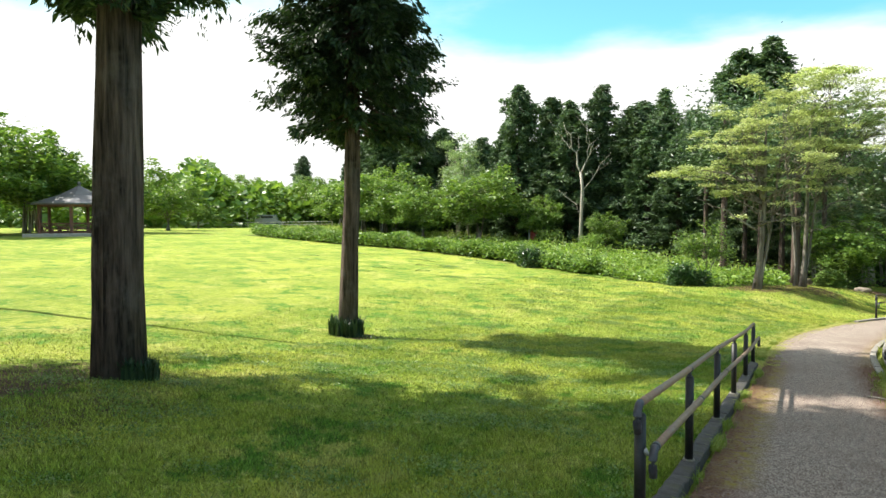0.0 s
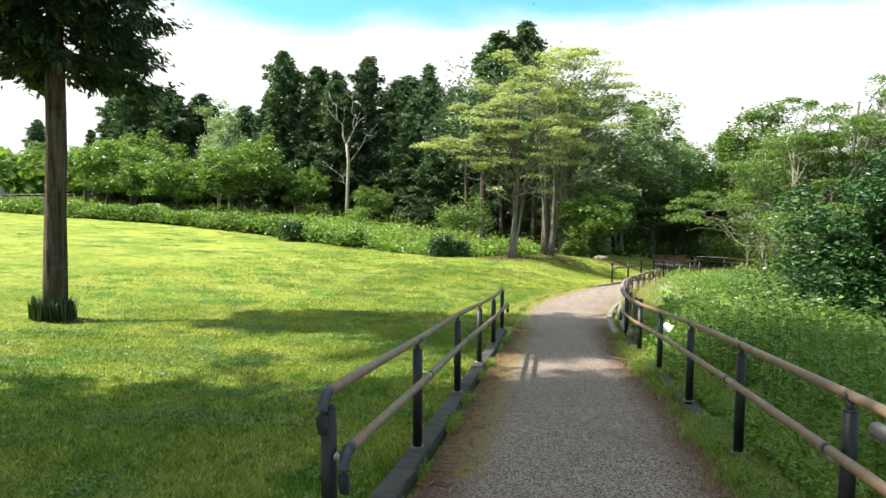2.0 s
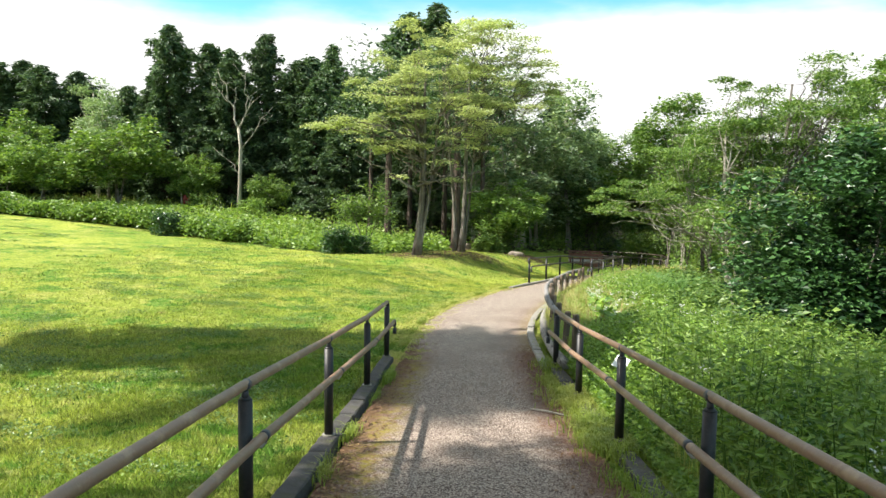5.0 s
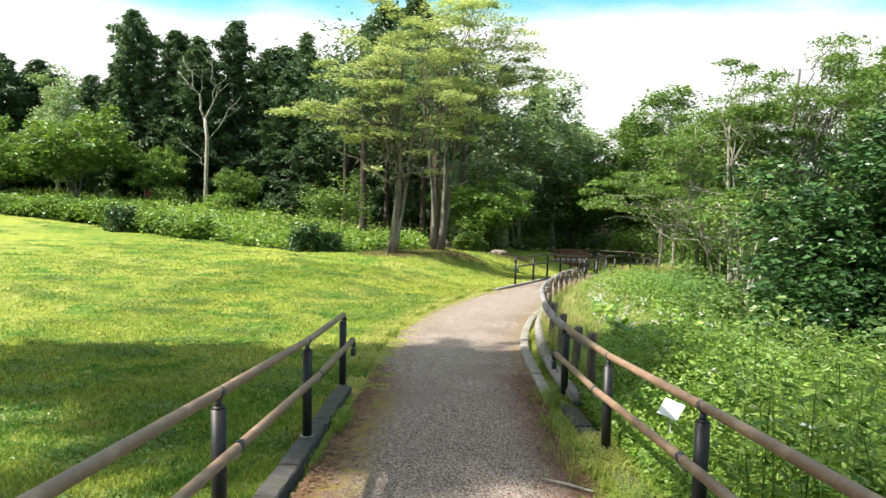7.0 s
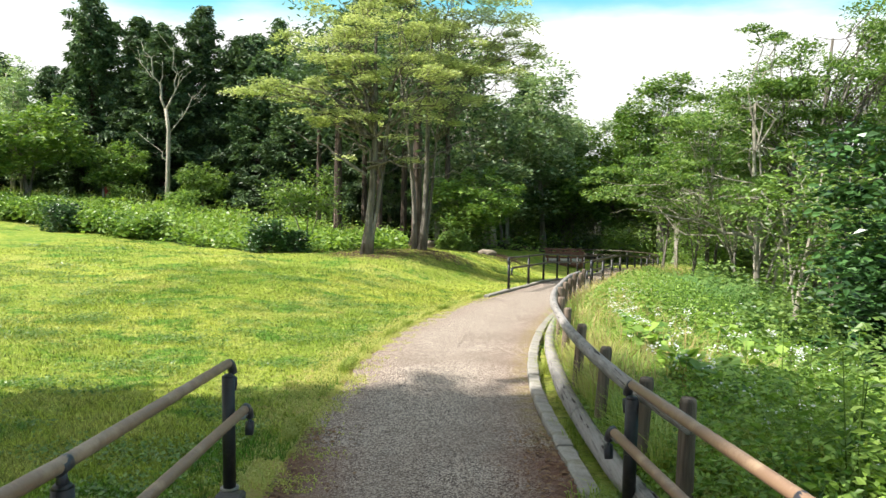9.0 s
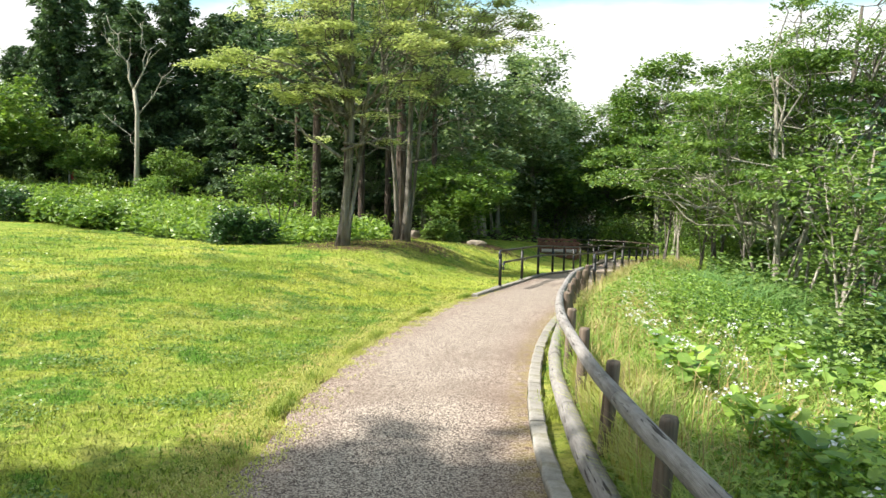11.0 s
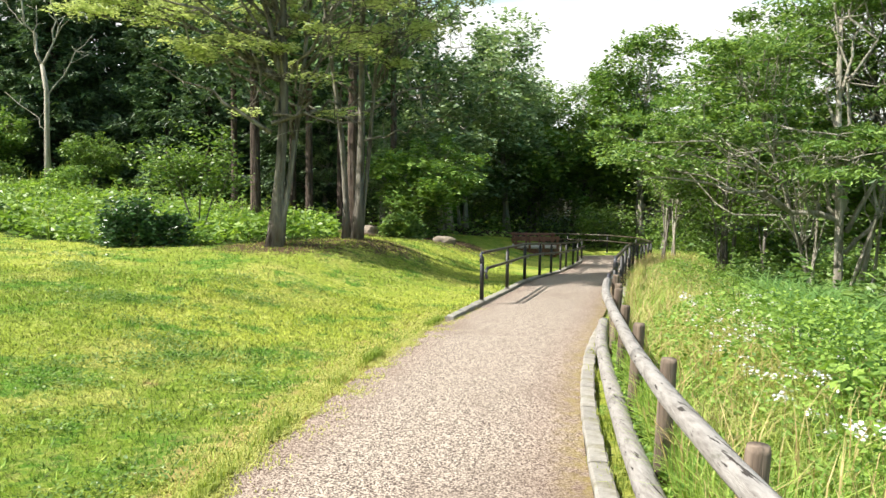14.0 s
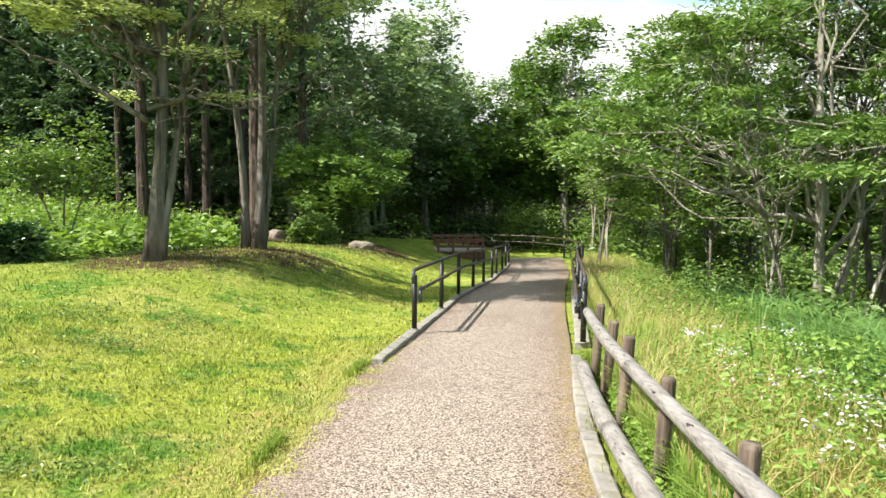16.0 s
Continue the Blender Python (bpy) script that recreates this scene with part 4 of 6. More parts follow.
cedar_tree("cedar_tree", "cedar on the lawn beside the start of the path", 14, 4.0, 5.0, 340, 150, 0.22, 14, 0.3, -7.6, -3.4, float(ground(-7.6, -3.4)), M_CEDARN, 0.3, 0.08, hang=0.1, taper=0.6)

# the cedar wood
wa = cedar_tree("cedar_tree", "dense dark green cedar in the wood behind the herbs", 13.5, 4.0, 0.6, 210, 120, 0.31, 21, 0.26, x=-15.8, y=59, z=float(ground(-15.8, 59)), taper=0.58, tip=0.02, open_=0.42, puff=0.4)
wb = cedar_tree("cedar_tree", "narrow pointed dark cedar in the wood", 13.2, 3.7, 0.6, 200, 115, 0.3, 22, 0.24, x=-11, y=59.5, z=float(ground(-11, 59.5)), open_=0.42, taper=0.66, tip=0.02, puff=0.4)
wc = cedar_tree("cedar_tree", "broad dark cedar with an uneven top in the wood", 13.6, 4.5, 0.6, 220, 120, 0.34, 23, 0.28, x=-23.4, y=58, z=float(ground(-23.4, 58)), open_=0.45, taper=0.54, tip=0.02, puff=0.4)
rng0 = np.random.default_rng(77)
ROW = [(-43, 66, 11.6, 1), (-39.3, 66, 11.8, 0), (-35, 67, 11.2, 2), (-21, 60.5, 12.8, 0), (-18.8, 60, 12.3, 1), (-13.4, 63, 12.6, 2), (-3.1, 66, 18.5, 1), (-5.6, 66.5, 17.6, 0), (0.2, 55, 10.6, 2),
       (-26.5, 63, 11.0, 1), (-8.3, 62, 11.4, 0), (-6, 57, 9.6, 2), (-1.8, 58, 11.4, 1), (-30, 66, 10.0, 0), (-47, 70, 11.0, 2), (3.5, 60, 9.0, 0), (6.5, 63, 12.0, 1), (10, 66, 9.5, 2), (-28, 72, 10.5, 0), (-33, 74, 10, 2), (2, 70, 8, 0), (-38, 74, 10.5, 1), (-45, 76, 10, 0), (-11.5, 56.5, 10.2, 1), (-13.6, 58.5, 11.6, 2), (-8.6, 58.8, 11.4, 0), (-18.2, 57.2, 11.2, 0), (-5.0, 60, 12.4, 1), (-37, 64, 11.2, 2), (-41, 65, 11.5, 0), (-20.5, 57, 8.5, 0), (-25.5, 59.5, 9, 1),
       (-3.4, 50, 9.5, 0), (-9, 54.5, 8.8, 1)]
for x, y, h, k in ROW:
    src, hh = ((wa, 13.5), (wb, 13.2), (wc, 13.6))[k]
    copy_thing(src, at(x, y, rng0.uniform(0, 6), h / hh * rng0.uniform(1.15, 1.4), h / hh))

# bare cedar trunks that show under the layered trees
for x, y, r, h in ((-4.6, 43, 0.2, 9), (-2.7, 44, 0.16, 9), (-0.75, 39.5, 0.22, 9), (-1.6, 46, 0.17, 9), (-3.8, 47.5, 0.16, 9), (-6.0, 46, 0.14, 9), (0.6, 45, 0.15, 9)):
    v, f = tube([(0, 0, -0.1), (0.02, 0, 0.6), (0.05, 0.03, h * 0.5), (0.02, 0.06, h)], [r * 1.3, r, r * 0.8, r * 0.5], 12, 0.06, np.random.default_rng(int(x * 10) % 97))
    tr = empty("cedar_tree", at(x, y))
    tagged(tr, "straight cedar with a bare reddish-brown trunk", "tree", "cedars")
    part("trunk", np_mesh("trunk", v, f, M_CBARK, True), tr)
    rg = np.random.default_rng(int(abs(x) * 31))
    n = 2600
    c = np.array([0, 0, h * 0.85]) + rg.standard_normal((n, 3)) * np.array([1.1, 1.1, 1.3])
    part("crown", np_mesh("crown", *leaves(c, rg, 0.3, 0.34, 0.25, 0.3), M_CEDAR), tr)

# the layered trees at the end of the lawn
broad_tree("layered_tree", "spreading grey-trunked tree with tiers of yellow-green leaves", -2.08, 31.2, 8.6,
           [(-2.6, 0, 5.1, 1.6, 1.3, 0.22), (-1.3, -0.5, 6.1, 1.7, 1.4, 0.25), (1.3, -0.6, 5.4, 1.5, 1.4, 0.22), (0.3, 0.2, 6.9, 1.9, 1.7, 0.3), (-0.6, 0.4, 7.7, 1.5, 1.3, 0.3),
            (1.0, 0.1, 8.1, 1.1, 1.0, 0.35), (-0.9, 0.9, 5.6, 1.7, 1.4, 0.25), (1.8, 0.6, 6.1, 1.5, 1.4, 0.25), (0.0, 0.0, 8.7, 0.8, 0.8, 0.3), (-1.9, 0.3, 6.7, 1.1, 1.1, 0.22), (-1.0, 0.2, 4.3, 1.3, 1.2, 0.25), (0.9, -0.4, 4.5, 1.3, 1.2, 0.25)],
           [(0, 0, 0.35, 0.1, 0.145, 7.2), (0.1, 0.05, 0.9, 0.3, 0.09, 6.2)], M_DOG, M_BARK, 21000, 0.12, 31, True, 48, clump=0.52, split=True, pads=96, thick=0.05, group="layered trees", rough=0.06,
           boughs=(((0, 0, 2.7), (2.5, 0.3, 3.3), 0.05), ((0, 0, 2.5), (-2.4, -0.2, 3.9), 0.055), ((0.05, 0, 2.9), (1.9, -0.7, 2.7), 0.035), ((0, 0, 3.2), (-1.5, 0.5, 4.4), 0.045)))
broad_tree("layered_tree", "tall layered tree with a divided grey trunk", -0.35, 33.2, 10.2,
           [(0.6, 0, 6.3, 2.0, 1.6, 0.3), (1.6, 0.3, 7.4, 2.1, 1.7, 0.35), (-0.3, 0.2, 7.7, 1.8, 1.5, 0.35), (1.0, 0.2, 9.0, 1.6, 1.5, 0.35), (2.2, -0.4, 6.1, 1.5, 1.3, 0.25),
            (0.4, 0.5, 9.3, 1.0, 1.0, 0.3), (2.6, 0.4, 8.0, 1.2, 1.2, 0.35), (2.9, 0.6, 6.8, 1.2, 1.2, 0.3), (0.6, -0.5, 5.0, 1.5, 1.3, 0.3)],
           [(0, 0, 0.5, 0.1, 0.115, 8.2), (-0.26, 0.15, -0.5, 0.2, 0.085, 7.8), (0.08, 0.1, 1.0, 0.2, 0.07, 7.4)], M_DOG, M_BARK, 23000, 0.12, 32, True, 52, clump=0.54, split=True, pads=112, thick=0.05, group="layered trees", rough=0.06,
           boughs=(((0, 0, 2.9), (-2.3, -0.3, 3.6), 0.045), ((0, 0, 3.1), (2.2, 0.3, 3.9), 0.05), ((0.05, 0, 2.4), (1.9, -0.6, 2.9), 0.03), ((0, 0, 3.6), (-1.6, 0.4, 4.3), 0.04)))

# broad-leaved trees of the far edge, from two built once
da = broad_tree("broadleaf_tree", "rounded broadleaf tree with light green leaves before the cedars", -28.5, 50, 5.0,
                [(0, 0, 3.2, 2.6, 2.4, 1.7), (1.3, 0, 2.6, 1.8, 1.8, 1.2), (-1.2, 0.4, 2.8, 1.8, 1.8, 1.3)], [(0, 0, 0.3, 0, 0.09, 3.2), (0.2, 0.2, -0.8, 0.2, 0.07, 2.8), (-0.1, 0.1, 0.9, 0, 0.06, 2.8)],
                M_LEAF, M_BARK, 7500, 0.24, 41, limbs=18, group="broadleaf trees", low=0.12, clump=0.75, pads=60, thick=0.14)
db = broad_tree("broadleaf_tree", "loose grey-green broadleaf tree at the wood's edge", 12.0, 60, 10.0,
                [(0, 0, 6.8, 1.9, 1.8, 2.8), (-1.0, 0, 5.0, 1.9, 1.9, 1.9), (1.0, 0.3, 5.0, 1.9, 1.9, 2.0), (0.2, 0, 3.0, 2.3, 2.3, 1.4)], [(0, 0, 0.4, 0, 0.15, 8.5), (0.3, 0.2, 0.9, 0.2, 0.10, 6.5)],
                M_GREY, M_PALE, 9500, 0.24, 42, limbs=22, group="broadleaf trees", low=0.15, clump=0.75, pads=70, thick=0.2)
for x, y, h, k, lab in ((-35.4, 55, 7.2, 0, ""), (-24.2, 51.5, 6.6, 0, ""), (-28, 58, 9.0, 1, ""), (-39, 57, 6.5, 0, ""), (-31, 62, 10.5, 1, ""), (-32.5, 52.5, 4.6, 0, ""), (-20, 53.5, 4.2, 0, ""), (7.1, 55.5, 12.4, 1, ""), (4.6, 54, 9.6, 1, ""), (3.4, 50.5, 12.2, 1, ""),
                        (1.6, 43.8, 4.2, 0, ""), (8.6, 57, 8.4, 0, ""), (0.2, 47, 5.4, 1, ""), (-2.6, 49, 5.4, 1, ""), (12, 58, 7.0, 0, ""), (9.6, 60, 9.4, 1, ""),
                        (16, 60, 8.0, 0, ""), (19, 56, 8.4, 1, ""), (22, 62, 9.0, 0, ""), (26, 58, 8.0, 1, ""), (17, 50, 6.5, 0, ""), (-13.5, 50.5, 3.0, 0, ""), (-40, 62, 6.5, 0, ""), (-46, 64, 6.0, 0, ""),
                        (16.5, 46, 6.5, 0, ""), (15.5, 36, 6.0, 0, ""), (-61, 33, 12, 0, ""), (-64, 41, 9.0, 0, ""), (-58, 30, 8, 0, ""), (18, 36, 8.0, 1, ""), (17.5, 31, 7.5, 0, ""), (21, 41, 9.0, 1, ""), (22, 27, 8.0, 0, ""), (20, 20, 8.5, 1, ""),
                        (-62, 38, 9.2, 0, ""), (-66, 30, 8.5, 0, ""), (-59, 46, 7.5, 0, ""), (-70, 44, 9, 0, ""), (-64, 56, 6, 0, ""),
                        (-50, 74, 6.0, 0, ""), (-56, 78, 7.0, 0, ""), (-66, 92, 8.0, 0, ""), (-72, 96, 8.4, 0, ""), (-79, 96, 8.2, 0, ""), (-86, 92, 8.6, 0, ""), (-90, 86, 8.2, 0, ""), (-94, 80, 8.6, 0, ""),
                        (-60, 92, 7.4, 0, ""), (-54, 90, 7.8, 0, ""), (-99, 72, 9, 0, ""), (-82, 104, 9.4, 1, ""), (-68, 106, 9.0, 0, ""), (-92, 100, 9.8, 0, ""), (-76, 72, 4.0, 0, ""), (-84, 66, 5.5, 0, ""), (-48, 86, 8, 0, "")):
    src, hh = ((da, 5.0), (db, 10.0))[k]
    copy_thing(src, at(x, y, rng0.uniform(0, 6), h / hh * rng0.uniform(0.9, 1.12), h / hh))
for x, y, h, k in ((-76, 108, 11, 0), (-84, 106, 12.5, 2), (-70, 112, 11, 1), (-63, 110, 10.5, 0)):
    src, hh = ((wa, 13.5), (wb, 13.2), (wc, 13.6))[k]
    copy_thing(src, at(x, y, rng0.uniform(0, 6), h / hh, h / hh))


def dead_tree():
    rng = np.random.default_rng(8)
    root = tagged(empty("dead_tree", at(-15, 49.3)), "bleached dead tree with a forked bare crown", "tree")
    v, f = tube([(0, 0, -0.1), (0.05, 0, 2.0), (0.15, 0, 4.4), (0.0, 0, 5.6)], [0.17, 0.12, 0.11, 0.09], 10, 0.06, rng)
    part("trunk", np_mesh("trunk", v, f, M_PALE, True), root)
    b = Bag()
    for a, e, r in (((0.0, 0, 5.5), (-1.3, 0, 9.3), 0.10), ((0.0, 0, 5.5), (0.9, 0.2, 7.6), 0.09), ((0.5, 0.1, 6.6), (0.3, 0.3, 9.0), 0.05), ((0.15, 0, 4.2), (2.2, 0.2, 7.0), 0.05),
                    ((-0.6, 0, 7.2), (-1.7, 0.2, 8.4), 0.035), ((-0.3, 0, 6.4), (-0.2, 0.2, 8.2), 0.04), ((0.1, 0, 2.6), (-1.8, 0.3, 4.4), 0.035), ((1.1, 0.1, 5.6), (1.9, 0.3, 6.1), 0.02)):
        p = bend(a, e, rng, 7, 0.02, 0.08)
        b.add(*tube(p, np.linspace(r * 0.75, 0.012, 7), 6))
        for _ in range(3):
            q = p[rng.integers(2, 6)]
            b.add(*tube(bend(q, q + rng.standard_normal(3) * 0.5 + np.array([0, 0, 0.4]), rng, 4), np.linspace(r * 0.3, 0.005, 4), 5))
    part("fork", b.mesh("fork", M_PALE, True), root)


dead_tree()

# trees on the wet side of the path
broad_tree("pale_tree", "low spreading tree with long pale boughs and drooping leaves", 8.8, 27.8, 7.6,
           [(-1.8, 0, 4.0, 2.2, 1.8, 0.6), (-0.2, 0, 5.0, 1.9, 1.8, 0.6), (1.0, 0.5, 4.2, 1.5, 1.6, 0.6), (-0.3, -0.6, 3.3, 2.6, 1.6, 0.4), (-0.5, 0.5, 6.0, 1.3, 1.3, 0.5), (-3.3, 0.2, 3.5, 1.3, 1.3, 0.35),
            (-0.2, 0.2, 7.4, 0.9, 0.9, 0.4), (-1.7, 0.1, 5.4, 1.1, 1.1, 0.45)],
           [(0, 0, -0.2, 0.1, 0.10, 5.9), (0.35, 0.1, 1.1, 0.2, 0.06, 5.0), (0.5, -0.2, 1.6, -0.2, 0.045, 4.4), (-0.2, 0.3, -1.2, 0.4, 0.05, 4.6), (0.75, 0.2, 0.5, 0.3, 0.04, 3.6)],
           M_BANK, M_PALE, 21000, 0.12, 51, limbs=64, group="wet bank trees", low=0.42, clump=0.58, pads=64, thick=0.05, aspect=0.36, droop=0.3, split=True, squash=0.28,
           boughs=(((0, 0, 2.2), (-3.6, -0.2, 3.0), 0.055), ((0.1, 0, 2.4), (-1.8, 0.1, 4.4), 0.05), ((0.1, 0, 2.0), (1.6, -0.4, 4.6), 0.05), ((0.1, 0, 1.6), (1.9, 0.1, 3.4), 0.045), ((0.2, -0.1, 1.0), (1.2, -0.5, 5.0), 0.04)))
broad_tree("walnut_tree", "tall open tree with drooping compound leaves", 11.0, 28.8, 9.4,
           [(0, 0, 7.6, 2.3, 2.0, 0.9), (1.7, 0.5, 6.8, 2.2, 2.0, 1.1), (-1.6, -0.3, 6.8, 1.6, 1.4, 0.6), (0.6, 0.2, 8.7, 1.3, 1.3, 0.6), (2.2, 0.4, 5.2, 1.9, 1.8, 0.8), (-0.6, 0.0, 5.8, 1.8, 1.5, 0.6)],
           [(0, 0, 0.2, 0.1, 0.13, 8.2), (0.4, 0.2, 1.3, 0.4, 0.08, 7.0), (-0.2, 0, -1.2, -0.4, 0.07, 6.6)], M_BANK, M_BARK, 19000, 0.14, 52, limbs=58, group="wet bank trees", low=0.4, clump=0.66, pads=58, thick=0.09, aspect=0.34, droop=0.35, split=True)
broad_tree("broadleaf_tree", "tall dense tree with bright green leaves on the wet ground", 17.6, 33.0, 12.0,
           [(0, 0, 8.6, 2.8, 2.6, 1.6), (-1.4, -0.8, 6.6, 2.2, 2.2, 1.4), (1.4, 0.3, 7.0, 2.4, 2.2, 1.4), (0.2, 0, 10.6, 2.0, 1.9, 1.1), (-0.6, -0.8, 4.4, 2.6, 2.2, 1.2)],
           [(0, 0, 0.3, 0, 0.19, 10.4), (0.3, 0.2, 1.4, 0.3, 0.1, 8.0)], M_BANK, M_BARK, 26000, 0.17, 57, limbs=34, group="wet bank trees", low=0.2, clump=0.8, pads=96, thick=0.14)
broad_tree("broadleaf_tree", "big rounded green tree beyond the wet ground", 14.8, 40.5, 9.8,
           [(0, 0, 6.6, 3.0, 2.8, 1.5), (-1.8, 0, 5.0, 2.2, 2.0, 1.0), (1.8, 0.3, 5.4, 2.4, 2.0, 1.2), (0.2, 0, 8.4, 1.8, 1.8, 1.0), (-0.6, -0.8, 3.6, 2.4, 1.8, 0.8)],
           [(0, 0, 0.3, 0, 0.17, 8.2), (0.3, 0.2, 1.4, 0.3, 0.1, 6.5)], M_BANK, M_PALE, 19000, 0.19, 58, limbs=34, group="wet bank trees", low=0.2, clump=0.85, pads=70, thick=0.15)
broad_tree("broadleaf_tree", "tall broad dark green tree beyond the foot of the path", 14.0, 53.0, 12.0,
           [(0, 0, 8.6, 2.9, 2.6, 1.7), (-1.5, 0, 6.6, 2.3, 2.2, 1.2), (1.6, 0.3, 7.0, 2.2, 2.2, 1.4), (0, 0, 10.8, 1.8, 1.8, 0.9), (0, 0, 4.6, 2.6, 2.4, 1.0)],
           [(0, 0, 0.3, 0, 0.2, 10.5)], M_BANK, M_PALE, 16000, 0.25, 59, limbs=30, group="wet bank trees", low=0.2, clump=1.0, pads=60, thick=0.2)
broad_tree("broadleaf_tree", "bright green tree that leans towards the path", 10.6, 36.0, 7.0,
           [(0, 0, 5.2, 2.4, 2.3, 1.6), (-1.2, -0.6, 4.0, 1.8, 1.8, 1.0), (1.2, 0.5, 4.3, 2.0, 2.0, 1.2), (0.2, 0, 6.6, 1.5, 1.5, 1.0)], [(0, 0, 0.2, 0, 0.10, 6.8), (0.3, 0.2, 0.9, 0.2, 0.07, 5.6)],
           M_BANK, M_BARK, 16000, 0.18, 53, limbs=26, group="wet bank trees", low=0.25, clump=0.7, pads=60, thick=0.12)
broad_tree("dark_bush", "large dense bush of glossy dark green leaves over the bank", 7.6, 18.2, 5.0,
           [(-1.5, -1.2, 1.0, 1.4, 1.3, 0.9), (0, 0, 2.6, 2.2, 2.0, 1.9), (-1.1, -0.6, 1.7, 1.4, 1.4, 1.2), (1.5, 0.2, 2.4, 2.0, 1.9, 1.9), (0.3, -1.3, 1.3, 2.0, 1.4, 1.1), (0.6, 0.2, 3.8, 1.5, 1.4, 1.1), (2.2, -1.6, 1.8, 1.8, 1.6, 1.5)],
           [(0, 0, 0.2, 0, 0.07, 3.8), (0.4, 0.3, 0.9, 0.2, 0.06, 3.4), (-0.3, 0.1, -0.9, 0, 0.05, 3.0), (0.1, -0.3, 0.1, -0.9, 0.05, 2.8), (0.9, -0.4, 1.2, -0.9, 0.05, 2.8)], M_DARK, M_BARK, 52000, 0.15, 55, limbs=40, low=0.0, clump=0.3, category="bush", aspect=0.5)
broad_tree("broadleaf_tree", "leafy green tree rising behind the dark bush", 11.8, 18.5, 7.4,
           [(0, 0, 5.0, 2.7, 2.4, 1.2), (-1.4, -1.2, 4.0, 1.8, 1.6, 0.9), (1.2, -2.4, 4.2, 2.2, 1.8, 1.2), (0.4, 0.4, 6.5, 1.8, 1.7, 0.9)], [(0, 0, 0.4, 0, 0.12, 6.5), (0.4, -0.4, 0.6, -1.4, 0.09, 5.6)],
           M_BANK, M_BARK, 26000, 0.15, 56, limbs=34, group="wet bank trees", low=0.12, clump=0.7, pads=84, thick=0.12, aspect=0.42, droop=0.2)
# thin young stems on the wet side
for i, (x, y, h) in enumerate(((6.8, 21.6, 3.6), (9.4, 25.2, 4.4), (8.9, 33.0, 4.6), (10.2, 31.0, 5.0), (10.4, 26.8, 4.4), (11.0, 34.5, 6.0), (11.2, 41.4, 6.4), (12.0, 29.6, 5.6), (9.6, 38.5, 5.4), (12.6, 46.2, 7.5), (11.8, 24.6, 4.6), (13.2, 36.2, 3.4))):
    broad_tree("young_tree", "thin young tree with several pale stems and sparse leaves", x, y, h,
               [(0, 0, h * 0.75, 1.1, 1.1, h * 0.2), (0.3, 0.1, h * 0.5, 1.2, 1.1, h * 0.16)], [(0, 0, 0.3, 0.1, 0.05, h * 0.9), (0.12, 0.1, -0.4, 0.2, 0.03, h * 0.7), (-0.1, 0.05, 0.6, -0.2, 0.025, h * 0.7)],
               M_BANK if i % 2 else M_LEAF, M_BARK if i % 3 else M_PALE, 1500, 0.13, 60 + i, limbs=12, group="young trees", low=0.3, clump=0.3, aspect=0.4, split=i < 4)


# ---------------------------------------------------------------- herbs, hedge and grasses
def scatter_poly(rng, n, poly):
    p = np.array(poly)
    lo, hi = p.min(0), p.max(0)
    x, y = rng.uniform(lo[0], hi[0], n), rng.uniform(lo[1], hi[1], n)
    k = inside(x, y, poly)
    return x[k], y[k]


def edge_pts(rng, n, line, spread_):
    p = np.array(line, float)
    s = np.concatenate([[0], np.cumsum(np.linalg.norm(np.diff(p, axis=0), axis=1))])
    t = rng.uniform(0, s[-1], n)
    return np.interp(t, s, p[:, 0]) + rng.normal(0, spread_, n), np.interp(t, s, p[:, 1]) + rng.normal(0, spread_, n)


def bush(name, label, x, y, r, h, leaf, n, size, seed, category="bush", group=""):
    rng = np.random.default_rng(seed)
    root = tagged(empty(name, at(x, y)), label, category, group)
    b = Bag()
    cs = []
    for i in range(9):
        a = rng.uniform(0, 6.28)
        e = np.array([math.cos(a) * r * 0.75, math.sin(a) * r * 0.75, h * rng.uniform(0.45, 0.95)])
        b.add(*tube(bend((0, 0, 0), e, rng, 5), np.linspace(0.02, 0.005, 5), 5))
        cs.append(e)
    part("stems", b.mesh("stems", M_BARK, True), root)
    d = rng.standard_normal((40, 3))
    d /= np.linalg.norm(d, axis=1)[:, None]
    d[:, 2] = np.abs(d[:, 2])
    cs = np.concatenate([np.array(cs), d * np.array([r, r, h]) * 0.82])
    c = cs[rng.integers(0, len(cs), n)] + rng.standard_normal((n, 3)) * r * 0.2
    c[:, 2] = np.maximum(c[:, 2], 0.03)
    part("foliage", np_mesh("foliage", *leaves(c, rng, size, 0.5, 0.5), leaf), root)
    return root


bush("round_shrub", "small rounded dark green shrub at the lawn's edge", -13.9, 35.9, 0.85, 1.0, M_DARK, 2600, 0.12, 1, group="round shrubs")
bush("round_shrub", "dark green shrub by the herbs before the grey trunk", -5.2, 31.3, 0.6, 1.05, M_DARK, 3000, 0.11, 2, group="round shrubs")
bush("round_shrub", "low dark shrub leaning on the first one", -4.4, 31.3, 0.5, 0.7, M_DARK, 2000, 0.11, 3, group="round shrubs")
broad_tree("young_tree", "loose young tree with several thin stems in the herbs", -4.6, 34.6, 3.0, [(0, 0, 2.2, 1.0, 1.0, 0.8), (-0.6, 0, 1.6, 0.8, 0.8, 0.6), (0.7, 0.1, 1.7, 0.8, 0.8, 0.6)],
           [(0, 0, -0.8, 0.1, 0.03, 2.4), (0.05, 0, 0.3, 0, 0.025, 2.5), (0.1, 0.1, 0.9, 0.1, 0.02, 2.2)], M_LEAF, M_BARK, 3000, 0.12, 71, limbs=14, low=0.25, clump=0.32)
rngb = np.random.default_rng(90)
